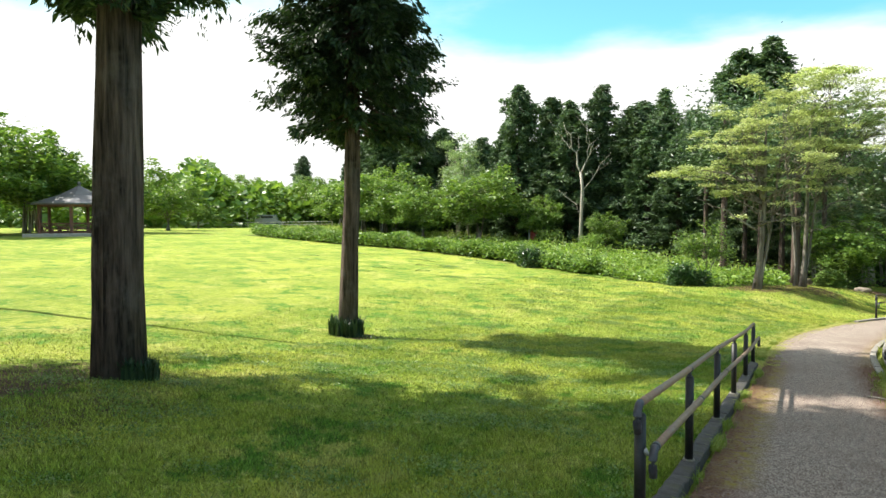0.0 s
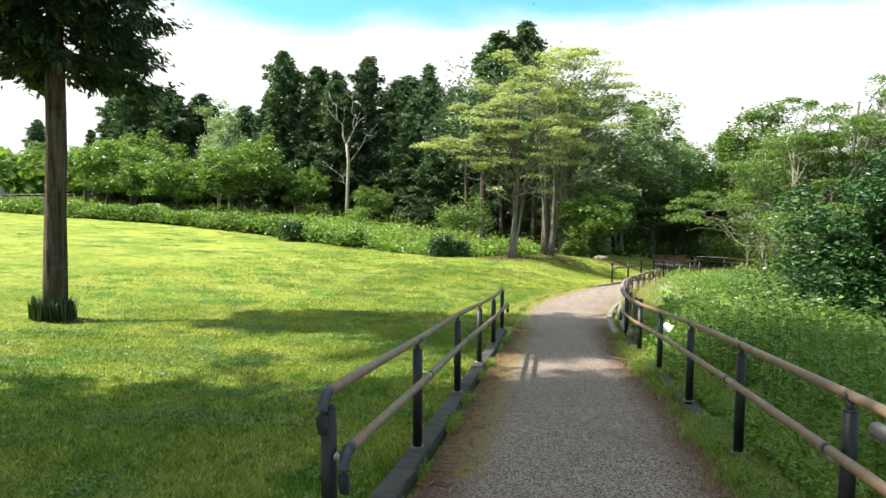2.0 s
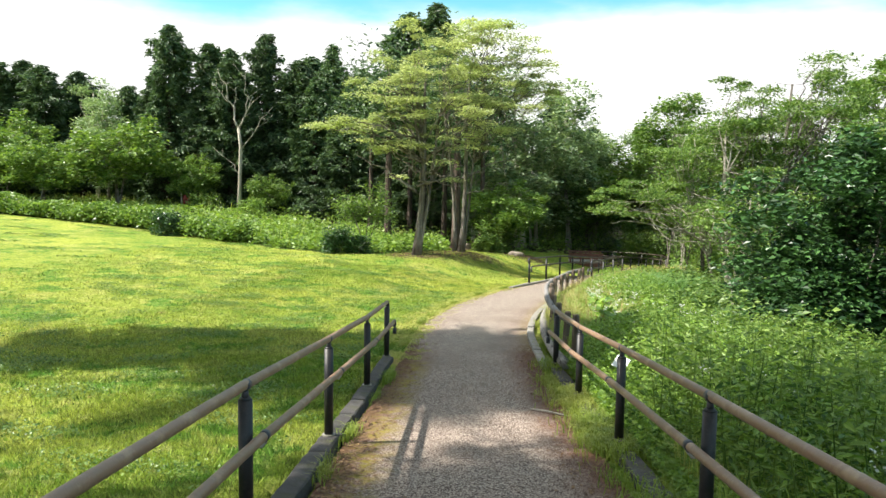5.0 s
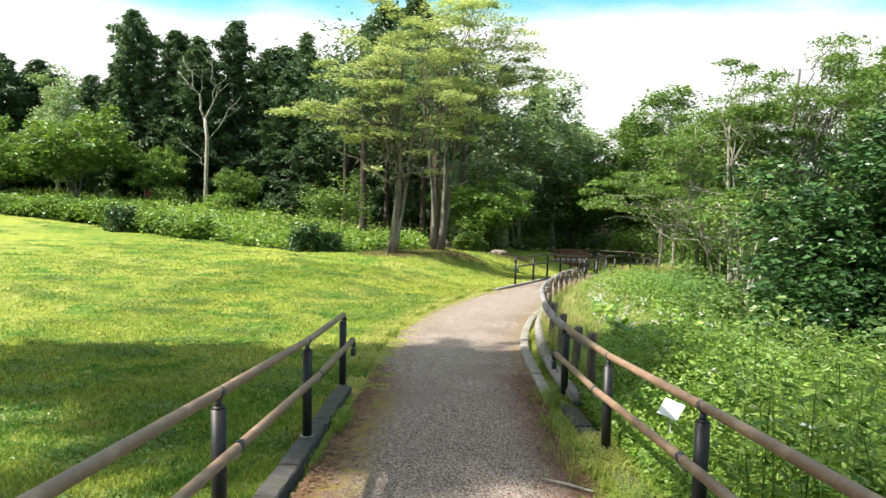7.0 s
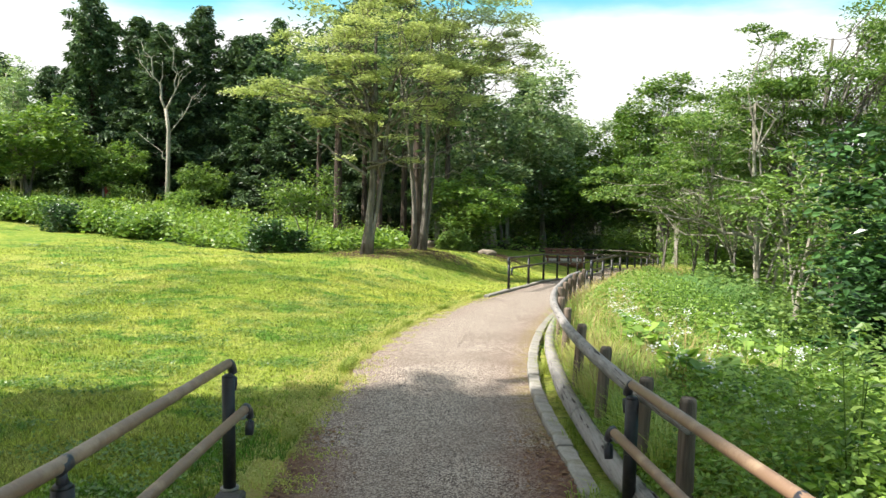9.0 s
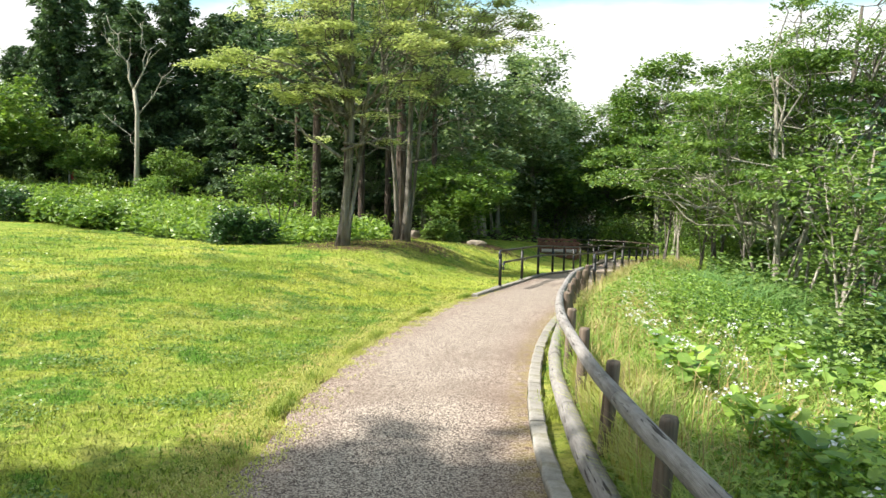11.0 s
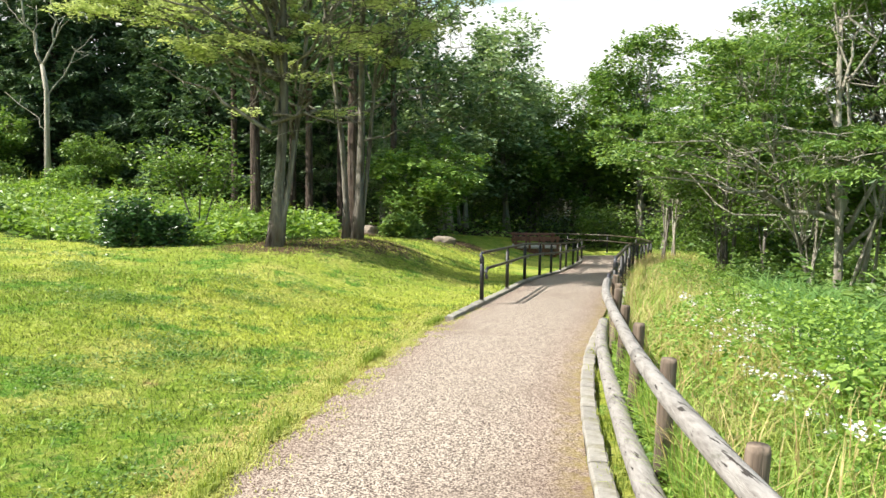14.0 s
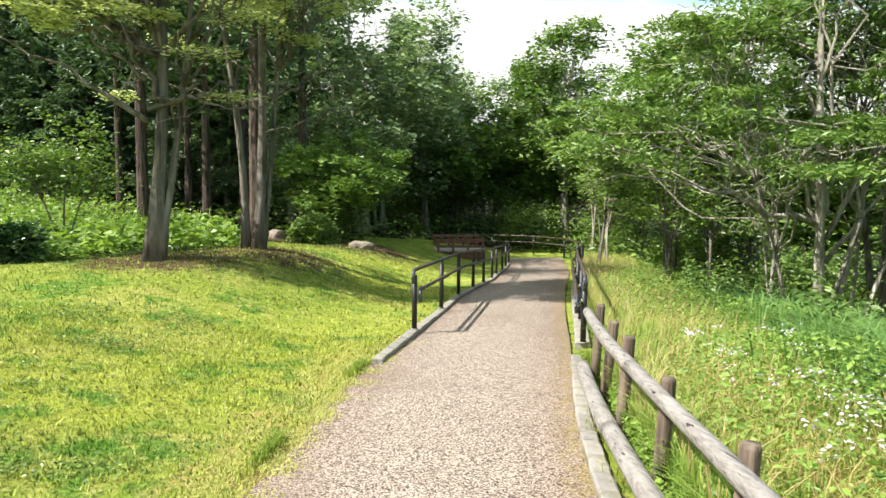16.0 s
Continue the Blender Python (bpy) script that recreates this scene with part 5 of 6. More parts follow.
for i, (x, y, r, h) in enumerate(((-18, 51, 1.0, 1.1), (1.6, 43, 1.1, 1.5), (-14, 48.8, 0.9, 1.1), (0.9, 40.2, 0.7, 0.8),
                                   (12.4, 38, 1.5, 1.8), (12.8, 33, 1.4, 1.6), (13.4, 47, 1.6, 2), (13.4, 27, 1.5, 1.8), (12.6, 20.6, 1.6, 1.9), (8.9, 14.4, 1.3, 1.6), (9.6, 22.6, 1.2, 1.0), (11.0, 26, 1.4, 1.3), (8.5, 57, 2.2, 3.2), (11.5, 55.5, 2.2, 3.0), (5.2, 56, 2.0, 2.8), (14.5, 58, 2.4, 3.4), (2.0, 55, 2.0, 2.6), (17.5, 57, 2.4, 3.2), (11.2, 50.5, 1.6, 2.0), (9.8, 19.4, 1.6, 2.2), (13.0, 23, 1.6, 2.4), (14.2, 30.2, 1.6, 2.4))):
    bush("shrub", "leafy green shrub in the undergrowth by the wood", x, y, r, h, (M_LEAF, M_BANK)[i % 2], 4200, 0.14, 100 + i, group="undergrowth shrubs")


def stuff(name, bag, mat, label, category):
    return tagged(new(name, bag.mesh(name, mat)), label, category, kind="stuff")


# the clipped hedge along the far lawn
rng1 = np.random.default_rng(5)
b = Bag()
hx, hy = edge_pts(rng1, 90000, [(x - 0.15, y + 0.45) for x, y in HERB_EDGE[1:8]], 0.42)
hh = rng1.uniform(0, 1, len(hx)) ** 0.6 * 1.0 * (0.8 + 0.2 * np.sin(hx * 1.9) + 0.15 * np.sin(hx * 0.7 + 1))
b.add(*leaves(np.stack([hx, hy, ground(hx, hy) + 0.05 + hh], 1), rng1, 0.17, 0.55, 0.4))
stuff("hedge", b, M_LEAF, "long low loose hedge of light green leaves along the lawn", "hedge")

b, b2 = Bag(), Bag()
hx, hy = scatter_poly(rng1, 420000, HERB)
near = np.clip((60 - hy) / 26, 0.12, 1) * 0.8
k = rng1.uniform(0, 1, len(hx)) < near
hx, hy = hx[k], hy[k]
hh = rng1.uniform(0.05, 1, len(hx)) * 0.65 * (0.75 + 0.35 * np.sin(hx * 1.3 + hy) * np.sin(hy * 0.9 - hx * 0.4))
b.add(*leaves(np.stack([hx, hy, ground(hx, hy) + hh], 1), rng1, 0.17, 0.75, 0.6))
stuff("herb_band", b, M_HERB, "bright green band of tall broad-leaved herbs before the wood", "plants")
hx, hy = scatter_poly(rng1, 9000, HERB)
b2.add(*bent_blades(hx, hy, ground(hx, hy), rng1, 0.8, 0.022, 0.5))
stuff("tall_grass", b2, M_TALL, "tall pale grass standing among the herbs", "grass")

# woodland floor
b = Bag()
hx, hy = scatter_poly(rng1, 90000, [(-60, 90), (-34, 65), (-14, 50), (-2, 42), (2, 44), (7, 50), (11, 50), (14, 36), (12.5, 26), (13, 14), (30, 14), (40, 60), (0, 72), (-40, 85)])
b.add(*leaves(np.stack([hx, hy, ground(hx, hy) + rng1.uniform(0, 0.9, len(hx)) ** 2 + 0.03], 1), rng1, 0.22, 0.6, 0.6))
stuff("undergrowth", b, M_LEAF, "scattered low green undergrowth on the dark woodland floor", "plants")


# the planted bank on the wet side: herbs, tall grass, sedge, flowers
def bank(n, lo, hi, y0, y1, rng, near=True):
    y = y0 + (y1 - y0) * rng.uniform(0, 1, n) ** (1.15 if near else 1.0)
    d = lo + (hi - lo) * rng.uniform(0, 1, n) ** 1.4
    x = xr(np.clip(y, -40, 47)) + d
    return x, y, d


b = Bag()
x, y, d = bank(330000, 0.3, 3.3, -2, 32, rng1)
kk = (y < 15) | (rng1.uniform(0, 1, len(y)) < 0.4) | (d > 0.9 + 0.16 * (y - 15) + 0.4 * np.sin(y * 2.1))
x, y, d = x[kk], y[kk], d[kk]
lush = (np.sin(x * 1.1 + y * 0.5) + np.sin(y * 0.8 - x * 0.7) + 2) / 4
hh = rng1.uniform(0, 1, len(x)) ** 0.8 * np.clip(d * 0.45, 0.08, 0.6) * (0.5 + lush)
b.add(*leaves(np.stack([x, y, ground(x, y) + 0.02 + hh], 1), rng1, rng1.uniform(0.02, 0.055, len(x)), 0.6, 0.45))
stuff("bank_herbs", b, M_HERB, "dense bright green herbs on the bank beside the path", "plants")
b = Bag()
x, y, d = bank(9000, 1.15, 3.6, 7, 19.5, rng1)
kk = np.sin(x * 2.1 + y * 1.3) * np.sin(y * 1.1 - x * 1.9) > 0.2
x, y, d = x[kk], y[kk], d[kk]
b.add(*round_leaves(np.stack([x, y, ground(x, y) + 0.12 + rng1.uniform(0, 0.45, len(x))], 1), rng1, 0.1))
stuff("broad_herbs", b, M_HERB, "large soft leaves of butterbur-like plants on the bank", "plants")
b = Bag()
x, y, d = bank(80000, 0.42, 4.5, -4, 44, rng1)
b.add(*bent_blades(x, y, ground(x, y), rng1, 0.3, 0.006, 0.8))
x, y, d = bank(90000, 0.4, 2.8, 12.5, 46, rng1)
b.add(*bent_blades(x, y, ground(x, y), rng1, 0.42, 0.006, 0.75))
stuff("bank_grass", b, M_TALL, "tall unmown yellow-green grass on the bank behind the fence", "grass")
b = Bag()
x, y, d = bank(9000, 0.4, 2.2, 14, 42, rng1)
b.add(*bent_blades(x, y, ground(x, y), rng1, 0.55, 0.006, 0.6))
stuff("seed_stems", b, M_DRY, "dry reddish seed stems standing in the grass", "grass")
b = Bag()
n = 1300
y = rng1.uniform(1.0, 15, n) * rng1.uniform(0.75, 1, n)
x = xr(y) + 0.5 + 4.6 * rng1.uniform(0, 1, n) + np.clip(y - 9, 0, 9) * 0.22
for cx, cy in zip(x, y):
    g = float(ground(cx, cy))
    hh = rng1.uniform(0.55, 1.05)
    q = np.array([cx, cy, g + hh]) + np.array([rng1.normal(0, 0.1), rng1.normal(0, 0.1), 0])
    v, f = tube([(cx, cy, g), q], [0.006, 0.003], 4, cap=False)
    b.add(v, f)
    t = rng1.uniform(0.1, 1, 52)[:, None]
    c = np.array([cx, cy, g]) * (1 - t) + q * t + rng1.standard_normal((52, 3)) * np.array([0.09, 0.09, 0.02])
    b.add(*leaves(c, rng1, 0.07, 0.36, 0.5, 0.2))
stuff("tall_herbs", b, M_HERB, "tall leafy stems standing on the bank behind the handrail", "plants")
b = Bag()
sx, sy = edge_pts(rng1, 7000, [(4.5, 19.6), (5.3, 22), (6.5, 24.5), (8.2, 28)], 0.38)
b.add(*bent_blades(sx, sy, ground(sx, sy), rng1, 0.85, 0.018, 0.9))
stuff("sedge", b, M_REED, "arching pale green sedge tufts at the foot of the bank", "plants")
b = Bag()
fx, fy, d = bank(420, 1.1, 3.6, 3, 24, rng1)
fy = 3 + 21 * ((fy - 3) / 21) ** 0.6
fx = xr(fy) + d
for cx, cy in zip(fx, fy):
    z = float(ground(cx, cy)) + rng1.uniform(0.4, 0.62)
    c = np.array([cx, cy, z]) + rng1.standard_normal((9, 3)) * np.array([0.028, 0.028, 0.015])
    b.add(*leaves(c, rng1, 0.026, 0.8, 0.5))
stuff("white_flowers", b, M_PETAL, "small white and pale lilac flower heads above the herbs", "flowers")

# undergrowth in the bank leaves, the trees' shade being part of that colour
b = Bag()
y = rng1.uniform(9, 34, 90000)
d = 2.7 + 5.0 * rng1.uniform(0, 1, 90000) ** 1.3
x = xr(y) + d
hh = rng1.uniform(0, 1, len(x)) ** 1.2 * (0.35 + 0.9 * (np.sin(x * 1.3 + y * 0.9) * np.sin(y * 1.1 - x * 0.6)) ** 2)
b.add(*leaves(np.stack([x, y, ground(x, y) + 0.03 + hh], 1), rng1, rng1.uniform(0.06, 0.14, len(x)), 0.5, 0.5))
stuff("wet_undergrowth", b, M_BANK, "undergrowth on the wet ground below the bank, darkened for tree shade", "plants")

# lawn grass, thick near the path
b = Bag()
for n, x0, x1, y0, y1, h, w in ((110000, -8, -0.9, -2.5, 4.2, 0.04, 0.011), (150000, -3.6, 0.2, 2.0, 14.0, 0.038, 0.008), (90000, -9, -1.0, 3.5, 15, 0.036, 0.012), (120000, -6, 2.5, 12, 27, 0.034, 0.012), (60000, -14, -4, 0, 22, 0.036, 0.016),
                                (50000, -12, 4, 22, 40, 0.04, 0.022)):
    y = y0 + (y1 - y0) * rng1.uniform(0, 1, n)
    lim = np.minimum(xl(y) - 0.02 - np.where((y < 13.2), 0.2, 0.0), x1)
    x = x0 + (x1 - x0) * rng1.uniform(0, 1, n) ** 0.9
    k = (x < lim) & ~inside(x, y, HERB)
    x, y = x[k], y[k]
    tall = 1 + 0.5 * (np.sin(x * 2.3 + y) * np.sin(y * 1.7 - x) > 0.4) + 0.5 * np.exp(-((x - xl(y)) / 0.12) ** 2)
    v, f = blades(x, y, ground(x, y) - 0.004, rng1, h, w, 1.3)
    v.reshape(-1, 3, 3)[:, 2, 2] += h * 0.6 * (tall - 1)
    b.add(v, f)
stuff("lawn_grass", b, M_GRASS, "short green and yellowish blades of the mown lawn", "grass")
b = Bag()
n = 30000
y = rng1.uniform(1.5, 26, n)
y = y[np.sin(y * 5.1) + np.sin(y * 2.3 + 1) + rng1.normal(0, 0.5, n) > 0.9]
n = len(y)
side = rng1.uniform(0, 1, n) < 0.45
x = np.where(side, xr(y) + rng1.normal(0.02, 0.07, n) + np.where(y < 12.3, -0.04, 0.2), xl(y) + rng1.normal(-0.0, 0.03, n) - np.where(y > 13, 0.08, 0))
b.add(*bent_blades(x, y, zp(y) - 0.005, rng1, 0.10, 0.006, 0.9))
n = 26000
y = rng1.uniform(1.0, 12.6, n)
x = xr(y) + 0.17 + rng1.normal(0, 0.13, n)
k = np.sin(y * 3.7) + np.sin(y * 1.3 + 2) + rng1.normal(0, 0.6, n) > 0.1
x, y = x[k], y[k]
b.add(*bent_blades(x, y, zp(y) - 0.01, rng1, 0.13, 0.007, 1.0))
stuff("edge_weeds", b, M_WEED, "weeds and grass growing along the edges of the path", "grass")
b = Bag()
n = 70000
y = rng1.uniform(12.6, 26.5, n)
x = xl(y) + 0.02 + rng1.normal(-0.12, 0.17, n) + 0.06 * np.sin(y * 4.1) * np.sin(y * 1.7)
kk = np.sin(x * 9 + y * 4) * np.sin(y * 6.3 - x * 5) + rng1.normal(0, 0.6, n) > -0.1 + np.clip(x - xl(y), 0, 1) * 2.5
x, y = x[kk], y[kk]
b.add(*bent_blades(x, y, np.where(x > xl(y), zp(y), ground(x, y)) - 0.003, rng1, 0.03, 0.007, 1.4))
stuff("dry_fringe", b, M_FRINGE, "straw-coloured short grass creeping over the path's edge", "grass")
b = Bag()
cl = rng1.uniform(0, 1, (420, 2)) * np.array([9, 29]) + np.array([-9.5, -1.5])
rad = rng1.uniform(0.06, 0.34, 420) ** 1.3
k = rng1.choice(420, 90000, p=rad ** 2 / (rad ** 2).sum())
c = cl[k] + rng1.standard_normal((90000, 2)) * rad[k][:, None] * np.array([1.2, 0.8])
k = c[:, 0] < xl(np.clip(c[:, 1], -40, 47)) - 0.3
c = c[k]
b.add(*leaves(np.stack([c[:, 0], c[:, 1], ground(c[:, 0], c[:, 1]) + rng1.uniform(0.01, 0.06, len(c))], 1), rng1, 0.024, 0.9, 0.6))
cl = rng1.uniform(0, 1, (46, 2)) * np.array([24, 15]) + np.array([-26, 25])
k = rng1.integers(0, 46, 5000)
c = cl[k] + rng1.standard_normal((5000, 2)) * np.array([0.4, 0.12])
c = c[~inside(c[:, 0], c[:, 1], HERB)]
b.add(*leaves(np.stack([c[:, 0], c[:, 1], ground(c[:, 0], c[:, 1]) + rng1.uniform(0.01, 0.05, len(c))], 1), rng1, 0.07, 0.6, 0.7))
stuff("clover_patches", b, M_LEAF, "darker clover patches in the lawn", "plants")
b = Bag()
n = 5200
y = rng1.uniform(2, 14, n)
side = rng1.uniform(0, 1, n) < 0.5
x = np.where(side, xr(y) - np.abs(rng1.normal(0, 0.16, n)), xl(y) + np.abs(rng1.normal(0, 0.14, n)))
x = np.append(x, rng1.normal(-1.4, 1.6, 4000))
y = np.append(y, rng1.normal(31.6, 1.3, 4000))
x, y = np.append(x, rng1.normal(-8.3, 0.8, 1500)), np.append(y, rng1.normal(3.4, 0.8, 1500))
on = (x > xl(y)) & (x < xr(y))
z = np.where(on, zp(y) + 0.016, ground(x, y) + 0.02)
b.add(*leaves(np.stack([x, y, z], 1), rng1, 0.035, 0.55, 0.93))
stuff("leaf_litter", b, M_LITTER, "fallen brown leaves along the path's edges and below the trees", "leaves")
# shoots at the feet of the lawn cedars
for x, y, r, h in ((-10.1, 12.3, 0.42, 0.42), (-7.85, 4.3, 0.25, 0.26)):
    n = 500
    a, rr = rng1.uniform(0, 6.28, n), rng1.uniform(0.6, 1, n) * r
    px, py = x + np.cos(a) * rr, y + np.sin(a) * rr
    tuft = Bag()
    tuft.add(*bent_blades(px, py, ground(px, py), rng1, h, 0.03, 0.35))
    tagged(new("cedar_shoots", tuft.mesh("cedar_shoots", M_CEDARN)), "tuft of dark green shoots round the foot of the cedar", "plants", kind="stuff")

# the far woods that close the horizon
b = Bag()
n = 60000
a = rng1.uniform(radians(-88), radians(70), n)
r = rng1.uniform(104, 150, n) + 6 * np.sin(a * 9)
fx, fy = np.sin(a) * r - 8, np.cos(a) * r
top = 7.0 + 2.2 * np.sin(a * 23) + 1.6 * np.sin(a * 57 + 1)
b.add(*leaves(np.stack([fx, fy, ground(np.clip(fx, -120, 80), np.clip(fy, -60, 120)) + rng1.uniform(0, 1, n) ** 1.2 * top], 1), rng1, 1.3, 0.8, 0.4))
stuff("far_woods", b, M_LEAF, "distant green woods round the park", "woods")

# ---------------------------------------------------------------- far and small things
def box_mesh(name, size, mat, at_=(0, 0, 0), bev=0.01, rot=None):
    bm = bmesh.new()
    bmesh.ops.create_cube(bm, size=1)
    bmesh.ops.scale(bm, vec=size, verts=bm.verts)
    if bev:
        bmesh.ops.bevel(bm, geom=bm.edges[:], offset=bev, segments=1, affect="EDGES")
    if rot:
        bmesh.ops.transform(bm, matrix=rot, verts=bm.verts)
    bmesh.ops.translate(bm, vec=at_, verts=bm.verts)
    me = bpy.data.meshes.new(name)
    bm.to_mesh(me)
    bm.free()
    me.materials.append(mat)
    return me


def plain(name, col, rough=0.5, metal=0.0, col2=None, scale=6):
    m, nt, b = start(name, rough, metal, 0.5)
    nt.links.new(mix_rgb(nt, col, col2 or tuple(c * 0.7 for c in col), noise_fac(nt, scale, 5, 0.6)), b.inputs["Base Color"])
    return m


M_ROOF = plain("grey_metal_roof", (0.15, 0.145, 0.155), 0.6, 0.0, (0.11, 0.105, 0.11), 2)
M_CARW = plain("white_car_paint", (0.75, 0.76, 0.78), 0.25, 0, (0.7, 0.7, 0.72))
M_CARG = plain("grey_car_paint", (0.3, 0.32, 0.35), 0.25, 0.3)
M_GLASS = plain("dark_glass", (0.03, 0.035, 0.04), 0.08)
M_TYRE = plain("tyre_rubber", (0.02, 0.02, 0.02), 0.85)
M_WHITE = plain("white_enamel", (0.75, 0.75, 0.74), 0.4)
M_STEPS = plain("pale_stone", (0.42, 0.4, 0.37), 0.9, 0, (0.3, 0.28, 0.25))


def gazebo(x, y):
    m = at(x, y, radians(12))
    root = tagged(empty("gazebo", m), "dark timber gazebo with a grey metal roof", "gazebo")
    inv = m.inverted()
    R = 3.1
    ang = [i * math.pi / 3 for i in range(6)]
    bm = bmesh.new()
    prof = [(0.05, 4.15), (0.25, 4.0), (1.6, 3.3), (3.7, 2.62), (3.72, 2.5), (3.5, 2.5), (1.5, 3.15), (0.05, 3.9)]
    rings = [[bm.verts.new((r * math.cos(a), r * math.sin(a), z)) for a in ang] for r, z in prof]
    for a, b in zip(rings[:-1], rings[1:]):
        for i in range(6):
            bm.faces.new((a[i], b[i], b[(i + 1) % 6], a[(i + 1) % 6]))
    bm.faces.new(rings[0])
    bmesh.ops.recalc_face_normals(bm, faces=bm.faces)
    me = bpy.data.meshes.new("roof")
    bm.to_mesh(me)
    bm.free()
    me.materials.append(M_ROOF)
    part("roof", me, root)
    fin = Bag()
    fin.add(*tube([(0, 0, 4.1), (0, 0, 4.3), (0, 0, 4.45)], [0.12, 0.16, 0.04], 10))
    part("finial", fin.mesh("finial", M_ROOF, True), root)
    floor_b = Bag()
    floor_b.add(*tube([(0, 0, -0.3), (0, 0, 0.12)], R + 0.5, 24))
    part("floor", floor_b.mesh("floor", M_STEPS), root)
    for i, a in enumerate(ang):
        c, s = math.cos(a), math.sin(a)
        part("pillar", box_mesh("pillar", (0.2, 0.2, 2.5), M_TIMBER, (R * c, R * s, 1.35), 0.015), root)
        a2 = a + math.pi / 3
        p, q = Vector((R * c, R * s, 0)), Vector((R * math.cos(a2), R * math.sin(a2), 0))
        mid, ln = (p + q) / 2, (q - p).length
        rot = Matrix.Rotation(math.atan2(q.y - p.y, q.x - p.x), 4, "Z")
        part("beam", box_mesh("beam", (ln - 0.2, 0.12, 0.22), M_TIMBER, (mid.x, mid.y, 2.45), 0.01, rot), root)
        if i in (1, 2, 3, 4, 5):
            for zz in (0.95, 0.25):
                part("rail", box_mesh("rail", (ln - 0.2, 0.07, 0.09), M_TIMBER, (mid.x, mid.y, zz), 0.005, rot), root)
            for sgn in (-1, 1):
                tilt = Matrix.Rotation(sgn * math.atan2(0.6, ln * 0.5), 4, "Y")
                for off in (-0.25, 0.25):
                    e = p + (q - p) * (0.5 + off)
                    part("brace", box_mesh("brace", (ln * 0.5, 0.05, 0.07), M_TIMBER, (e.x, e.y, 0.6), 0.004, rot @ tilt), root)
            part("bench", box_mesh("bench", (ln - 0.5, 0.4, 0.06), M_TIMBER, (mid.x * 0.84, mid.y * 0.84, 0.5), 0.005, rot), root)
            part("bench_leg", box_mesh("bench_leg", (0.1, 0.34, 0.36), M_TIMBER, (mid.x * 0.84, mid.y * 0.84, 0.29), 0.005, rot), root)


gazebo(-54.5, 38.0)
st = tagged(new("stone_steps"), "low pale stone terrace edge before the gazebo", "steps")
for i in range(9):
    part("stone", box_mesh("stone", (0.9, 0.45, 0.35), M_STEPS, (0, 0, 0), 0.04), st).matrix_basis = at(-52.6 + 0.35 * i, 32.3 + 0.82 * i, radians(67), 1, None, 0.1)


def car(x, y, rot, paint, label, van=False):
    m = at(x, y, rot)
    root = tagged(empty("car", m), label, "car", "parked cars")
    L, W, H = (4.2, 1.7, 1.9 if van else 1.45)
    bm = bmesh.new()
    sec = [(-L / 2, 0.35), (-L / 2, 0.9), (-L / 2 + 0.3, H if van else 1.0), (L * 0.12 if not van else L * 0.25, H), (L * 0.3, 0.95 if not van else 1.1), (L / 2 - 0.1, 0.8), (L / 2, 0.35)] if van else \
          [(-L / 2, 0.35), (-L / 2, 0.85), (-L * 0.36, 0.95), (-L * 0.25, H), (L * 0.1, H), (L * 0.26, 0.95), (L / 2 - 0.1, 0.8), (L / 2, 0.35)]
    a = [bm.verts.new((px, -W / 2, pz)) for px, pz in sec]
    b_ = [bm.verts.new((px, W / 2, pz)) for px, pz in sec]
    bm.faces.new(a)
    bm.faces.new(b_[::-1])
    for i in range(len(sec)):
        j = (i + 1) % len(sec)
        bm.faces.new((a[i], b_[i], b_[j], a[j]))
    bmesh.ops.recalc_face_normals(bm, faces=bm.faces)
    bmesh.ops.bevel(bm, geom=bm.edges[:], offset=0.06, segments=2, affect="EDGES")
    me = bpy.data.meshes.new("body")
    bm.to_mesh(me)
    bm.free()
    me.materials.append(paint)
    part("body", me, root)
    for sy in (-1, 1):
        part("side_window", box_mesh("side_window", (L * 0.42, 0.03, 0.36), M_GLASS, (-L * 0.06, sy * (W / 2), H - 0.34), 0.01), root)
        for sx in (-1, 1):
            w = Bag()
            w.add(*tube([(sx * L * 0.31, sy * (W / 2 - 0.19), 0.31), (sx * L * 0.31, sy * (W / 2 + 0.01), 0.31)], 0.31, 18))
            part("wheel", w.mesh("wheel", M_TYRE, True), root)
    for sy in (-1, 1):
        part("headlight", box_mesh("headlight", (0.06, 0.3, 0.14), M_WHITE, (L / 2 - 0.04, sy * 0.6, 0.68), 0.01), root)


car(-82.5, 78.8, radians(25), M_CARW, "white car parked beyond the lawn")
car(-73.4, 84.0, radians(30), M_CARG, "dark grey van parked beyond the lawn", True)
fence = tagged(empty("far_fence", at(-78, 79)), "low pale post-and-rail fence before the car park", "fence")
finv = fence.matrix_world.inverted()
fp = [(-81.0 + i * 2.2, 77.0 + i * 1.15) for i in range(9)]
for i, (x, y) in enumerate(fp):
    z = float(ground(x, y))
    o = part("post", box_mesh("post", (0.1, 0.1, 0.9), M_STEPS, (0, 0, 0.4), 0.01), fence)
    o.matrix_parent_inverse, o.location = finv, (x, y, z)
for zo in (0.4, 0.78):
    t_ = Bag()
    t_.add(*tube([(x, y, float(ground(x, y)) + zo) for x, y in fp], 0.045, 8))
    part("rail", t_.mesh("rail", M_STEPS, True), fence).matrix_parent_inverse = finv
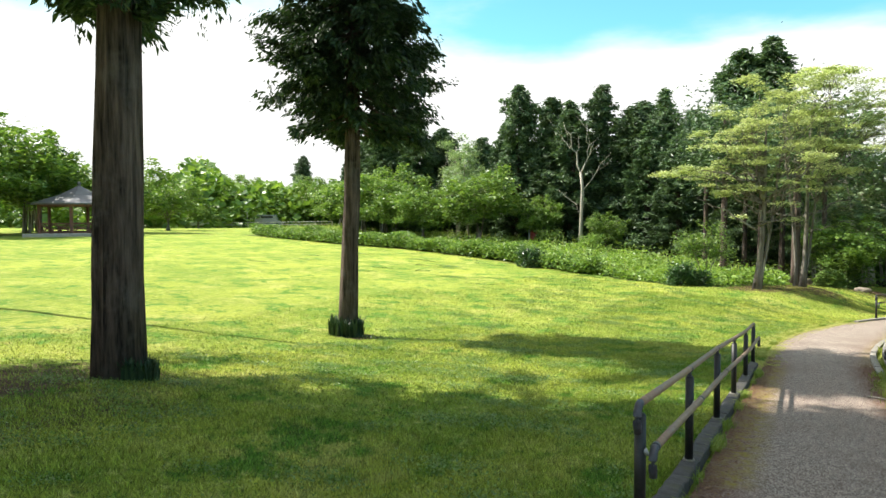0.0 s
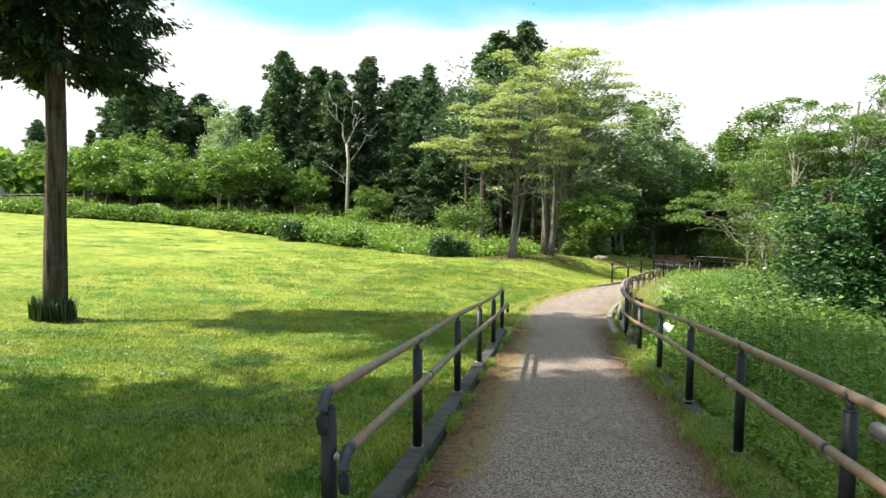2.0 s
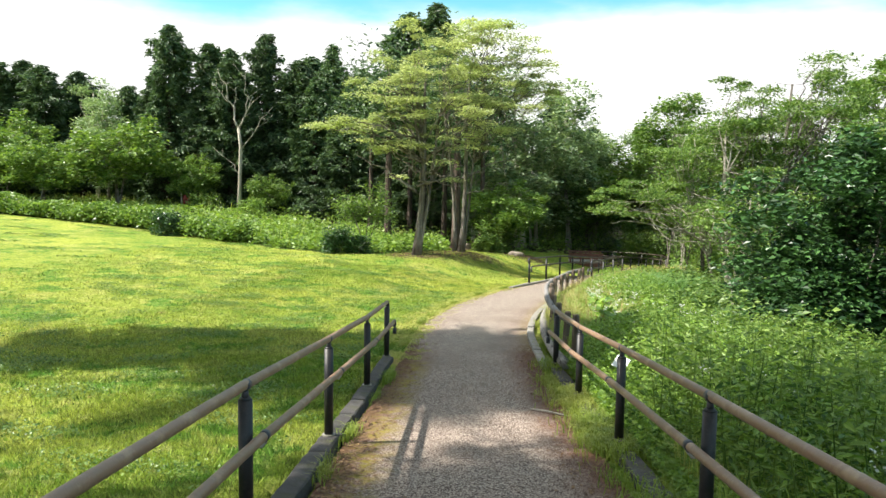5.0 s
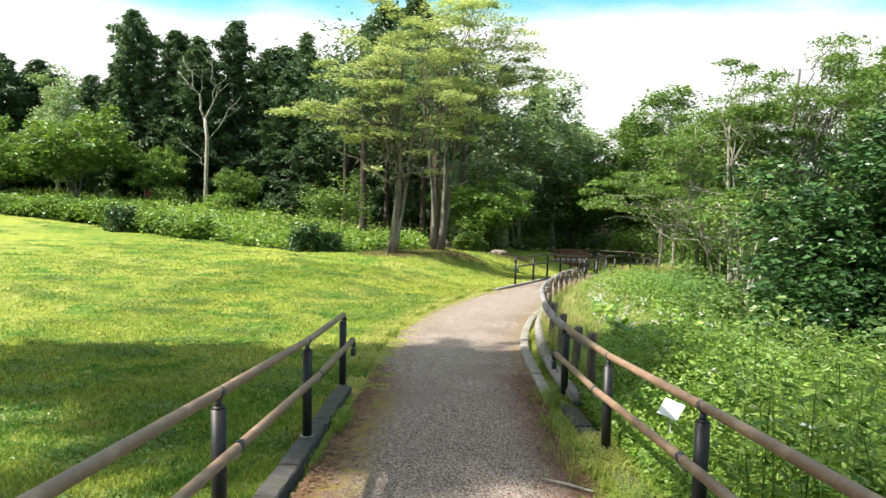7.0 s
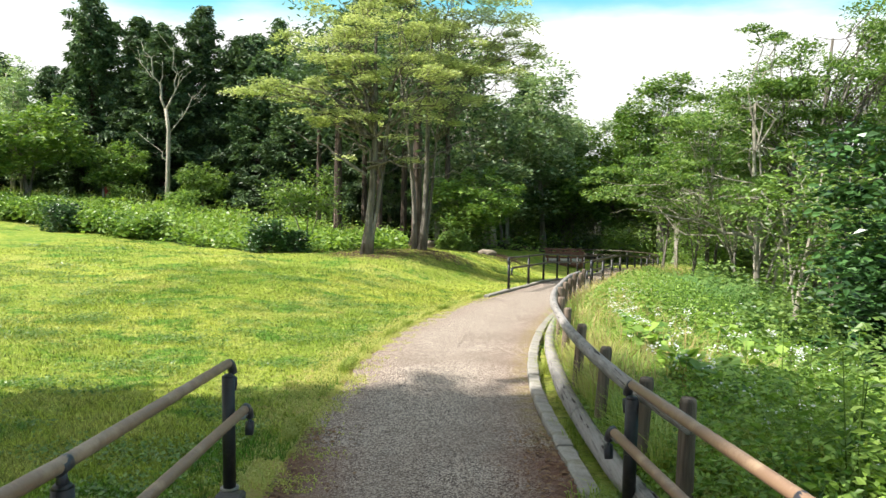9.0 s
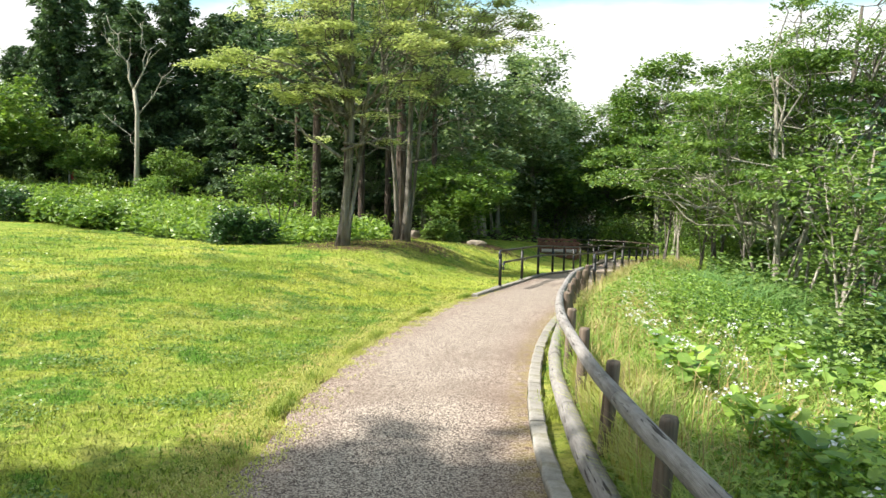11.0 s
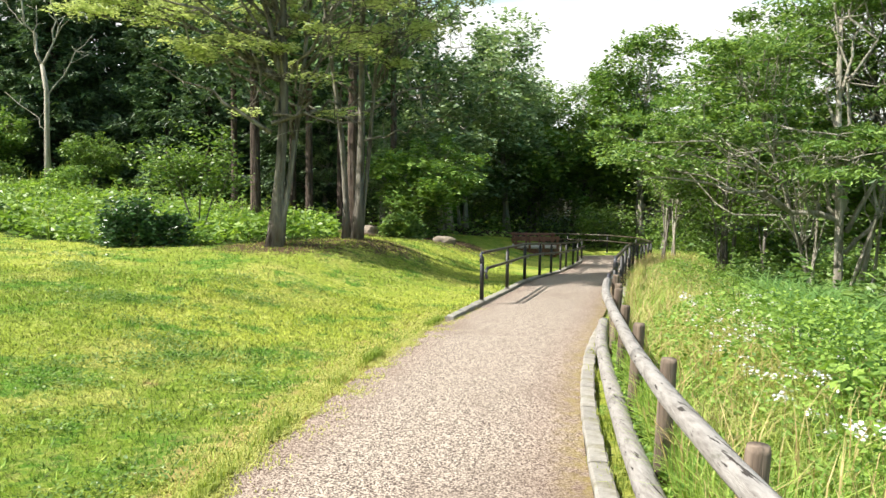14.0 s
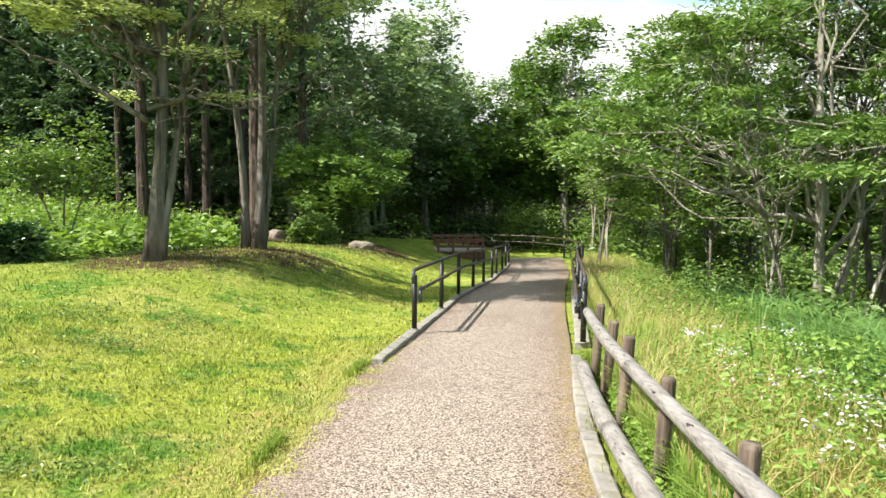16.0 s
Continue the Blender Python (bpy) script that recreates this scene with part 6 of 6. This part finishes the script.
for x, y in ((-76.0, 82.0),):
    lamp = tagged(empty("park_lamp", at(x, y)), "slim park lamp with a round white globe", "lamp")
    t_ = Bag()
    t_.add(*tube([(0, 0, 0), (0, 0, 3.4)], [0.07, 0.05], 10))
    part("pole", t_.mesh("pole", M_ZINC, True), lamp)
    bm = bmesh.new()
    bmesh.ops.create_uvsphere(bm, u_segments=16, v_segments=10, radius=0.24)
    bmesh.ops.scale(bm, vec=(1, 1, 0.92), verts=bm.verts)
    bmesh.ops.translate(bm, vec=(0, 0, 3.6), verts=bm.verts)
    me = bpy.data.meshes.new("globe")
    bm.to_mesh(me)
    bm.free()
    me.materials.append(M_WHITE)
    part("globe", me, lamp)


def rock(x, y, sx, sy, sz, seed, label):
    rng = np.random.default_rng(seed)
    bm = bmesh.new()
    bmesh.ops.create_icosphere(bm, subdivisions=3, radius=0.5)
    k = rng.uniform(0, 10, 3)
    for v in bm.verts:
        d = 1 + 0.22 * noise.noise(Vector(v.co) * 2.4 + Vector(k)) + 0.1 * noise.noise(Vector(v.co) * 6 + Vector(k))
        v.co = Vector((max(-0.42, min(0.42, v.co.x)) * sx * 2 * 0.6, v.co.y * sy, max(-0.2, min(0.33, v.co.z)) * sz * 1.8)) * d
    me = bpy.data.meshes.new("rock")
    bm.to_mesh(me)
    bm.free()
    me.materials.append(M_ROCK)
    ob = tagged(new("rock", me), label, "rock", "rocks")
    ob.matrix_basis = at(x, y, rng.uniform(-0.3, 0.3), 1, None, sz * 0.22)
    return ob


rock(2.35, 39.5, 0.75, 0.5, 0.27, 3, "flat brown boulder lying on the lawn by the wood")
rock(1.3, 42.0, 0.6, 0.5, 0.4, 4, "small brown stone at the wood's edge")
rock(-0.2, 41.0, 0.5, 0.5, 0.35, 6, "small dark stone in the mulch under the trees")


def bridge(x, y, rot):
    m = at(x, y, rot, 1, None, 0.14)
    root = tagged(empty("footbridge", m), "red-brown timber footbridge with railings over the wet ground", "bridge")
    L, W = 2.0, 1.8
    for sy in (-1, 1):
        part("beam", box_mesh("beam", (L, 0.16, 0.28), M_TIMBER, (0, sy * 0.75, 0), 0.01), root)
        for zz in (0.52, 0.26):
            part("rail", box_mesh("rail", (L, 0.08, 0.09), M_TIMBER, (0, sy * 0.86, zz + 0.1), 0.005), root)
        for i in range(4):
            part("post", box_mesh("post", (0.09, 0.09, 0.8), M_TIMBER, (-L / 2 + 0.1 + i * (L - 0.2) / 3, sy * 0.92, 0.3), 0.01), root)
    plank = box_mesh("plank", (0.19, W, 0.05), M_STEPS, (0, 0, 0), 0.005)
    for i in range(10):
        part("plank", plank, root).location = (-L / 2 + 0.1 + i * 0.2, 0, 0.17)
    for i in (-1, 1):
        for sy in (-1, 1):
            part("pile", box_mesh("pile", (0.18, 0.18, 1.2), M_TIMBER, (i * 0.8, sy * 0.7, -0.65), 0.01), root)


bridge(6.95, 46.8, radians(-6))


def red_post():
    m = at(-20.3, 53.0)
    root = tagged(empty("red_marker", m), "small red hydrant marker with a white pole before the wood", "marker")
    red = plain("red_paint", (0.4, 0.03, 0.025), 0.45)
    part("board", box_mesh("board", (0.5, 0.25, 0.7), red, (0.4, 0, 0.75), 0.03), root)
    part("leg", box_mesh("leg", (0.12, 0.12, 0.45), red, (0.4, 0, 0.2), 0.01), root)
    t_ = Bag()
    t_.add(*tube([(0, 0, -0.1), (0, 0, 1.3)], 0.05, 10))
    part("pole", t_.mesh("pole", M_WHITE, True), root)


red_post()


def plant_label(x, y):
    z = float(ground(x, y))
    root = tagged(empty("plant_label", Matrix.Translation((x, y, z))), "small white plant label on a thin wire stake", "sign")
    t_ = Bag()
    t_.add(*tube([(0, 0, -0.1), (0, 0, 0.45)], 0.004, 6))
    part("stake", t_.mesh("stake", M_ZINC, True), root)
    rot = Vector((0.42, 0.6, -0.68)).to_track_quat("Y", "Z").to_matrix().to_4x4() @ Matrix.Rotation(radians(14), 4, "Y")
    part("card", box_mesh("card", (0.15, 0.005, 0.13), M_PLASTIC, (0, 0, 0.48), 0.002, rot), root, "white card")
    grey = plain("faded_print", (0.35, 0.38, 0.35), 0.6)
    up = rot @ Matrix.Translation((-0.035, -0.0036, 0.02))
    part("picture", box_mesh("picture", (0.05, 0.002, 0.05), grey, (0, 0, 0.48), 0, up), root)
    for k in range(3):
        part("text_bar", box_mesh("text_bar", (0.05, 0.002, 0.006), grey, (0, 0, 0.48), 0, rot @ Matrix.Translation((0.038, -0.0036, 0.03 - 0.02 * k))), root)


plant_label(1.62, 10.15)

# a dead twig on the path, the drain strip and a patch in the asphalt
tw = Bag()
tg = np.random.default_rng(4)
tw.add(*tube([(0.72, 9.95, float(zp(9.95)) + 0.03), (0.86, 9.85, float(zp(9.85)) + 0.035), (1.0, 9.72, float(zp(9.7)) + 0.03), (1.06, 9.70, float(zp(9.7)) + 0.03)], [0.008, 0.01, 0.009, 0.003], 6))
tagged(new("twig", tw.mesh("twig", M_PALE, True)), "dry pale twig lying at the path's edge", "twig")
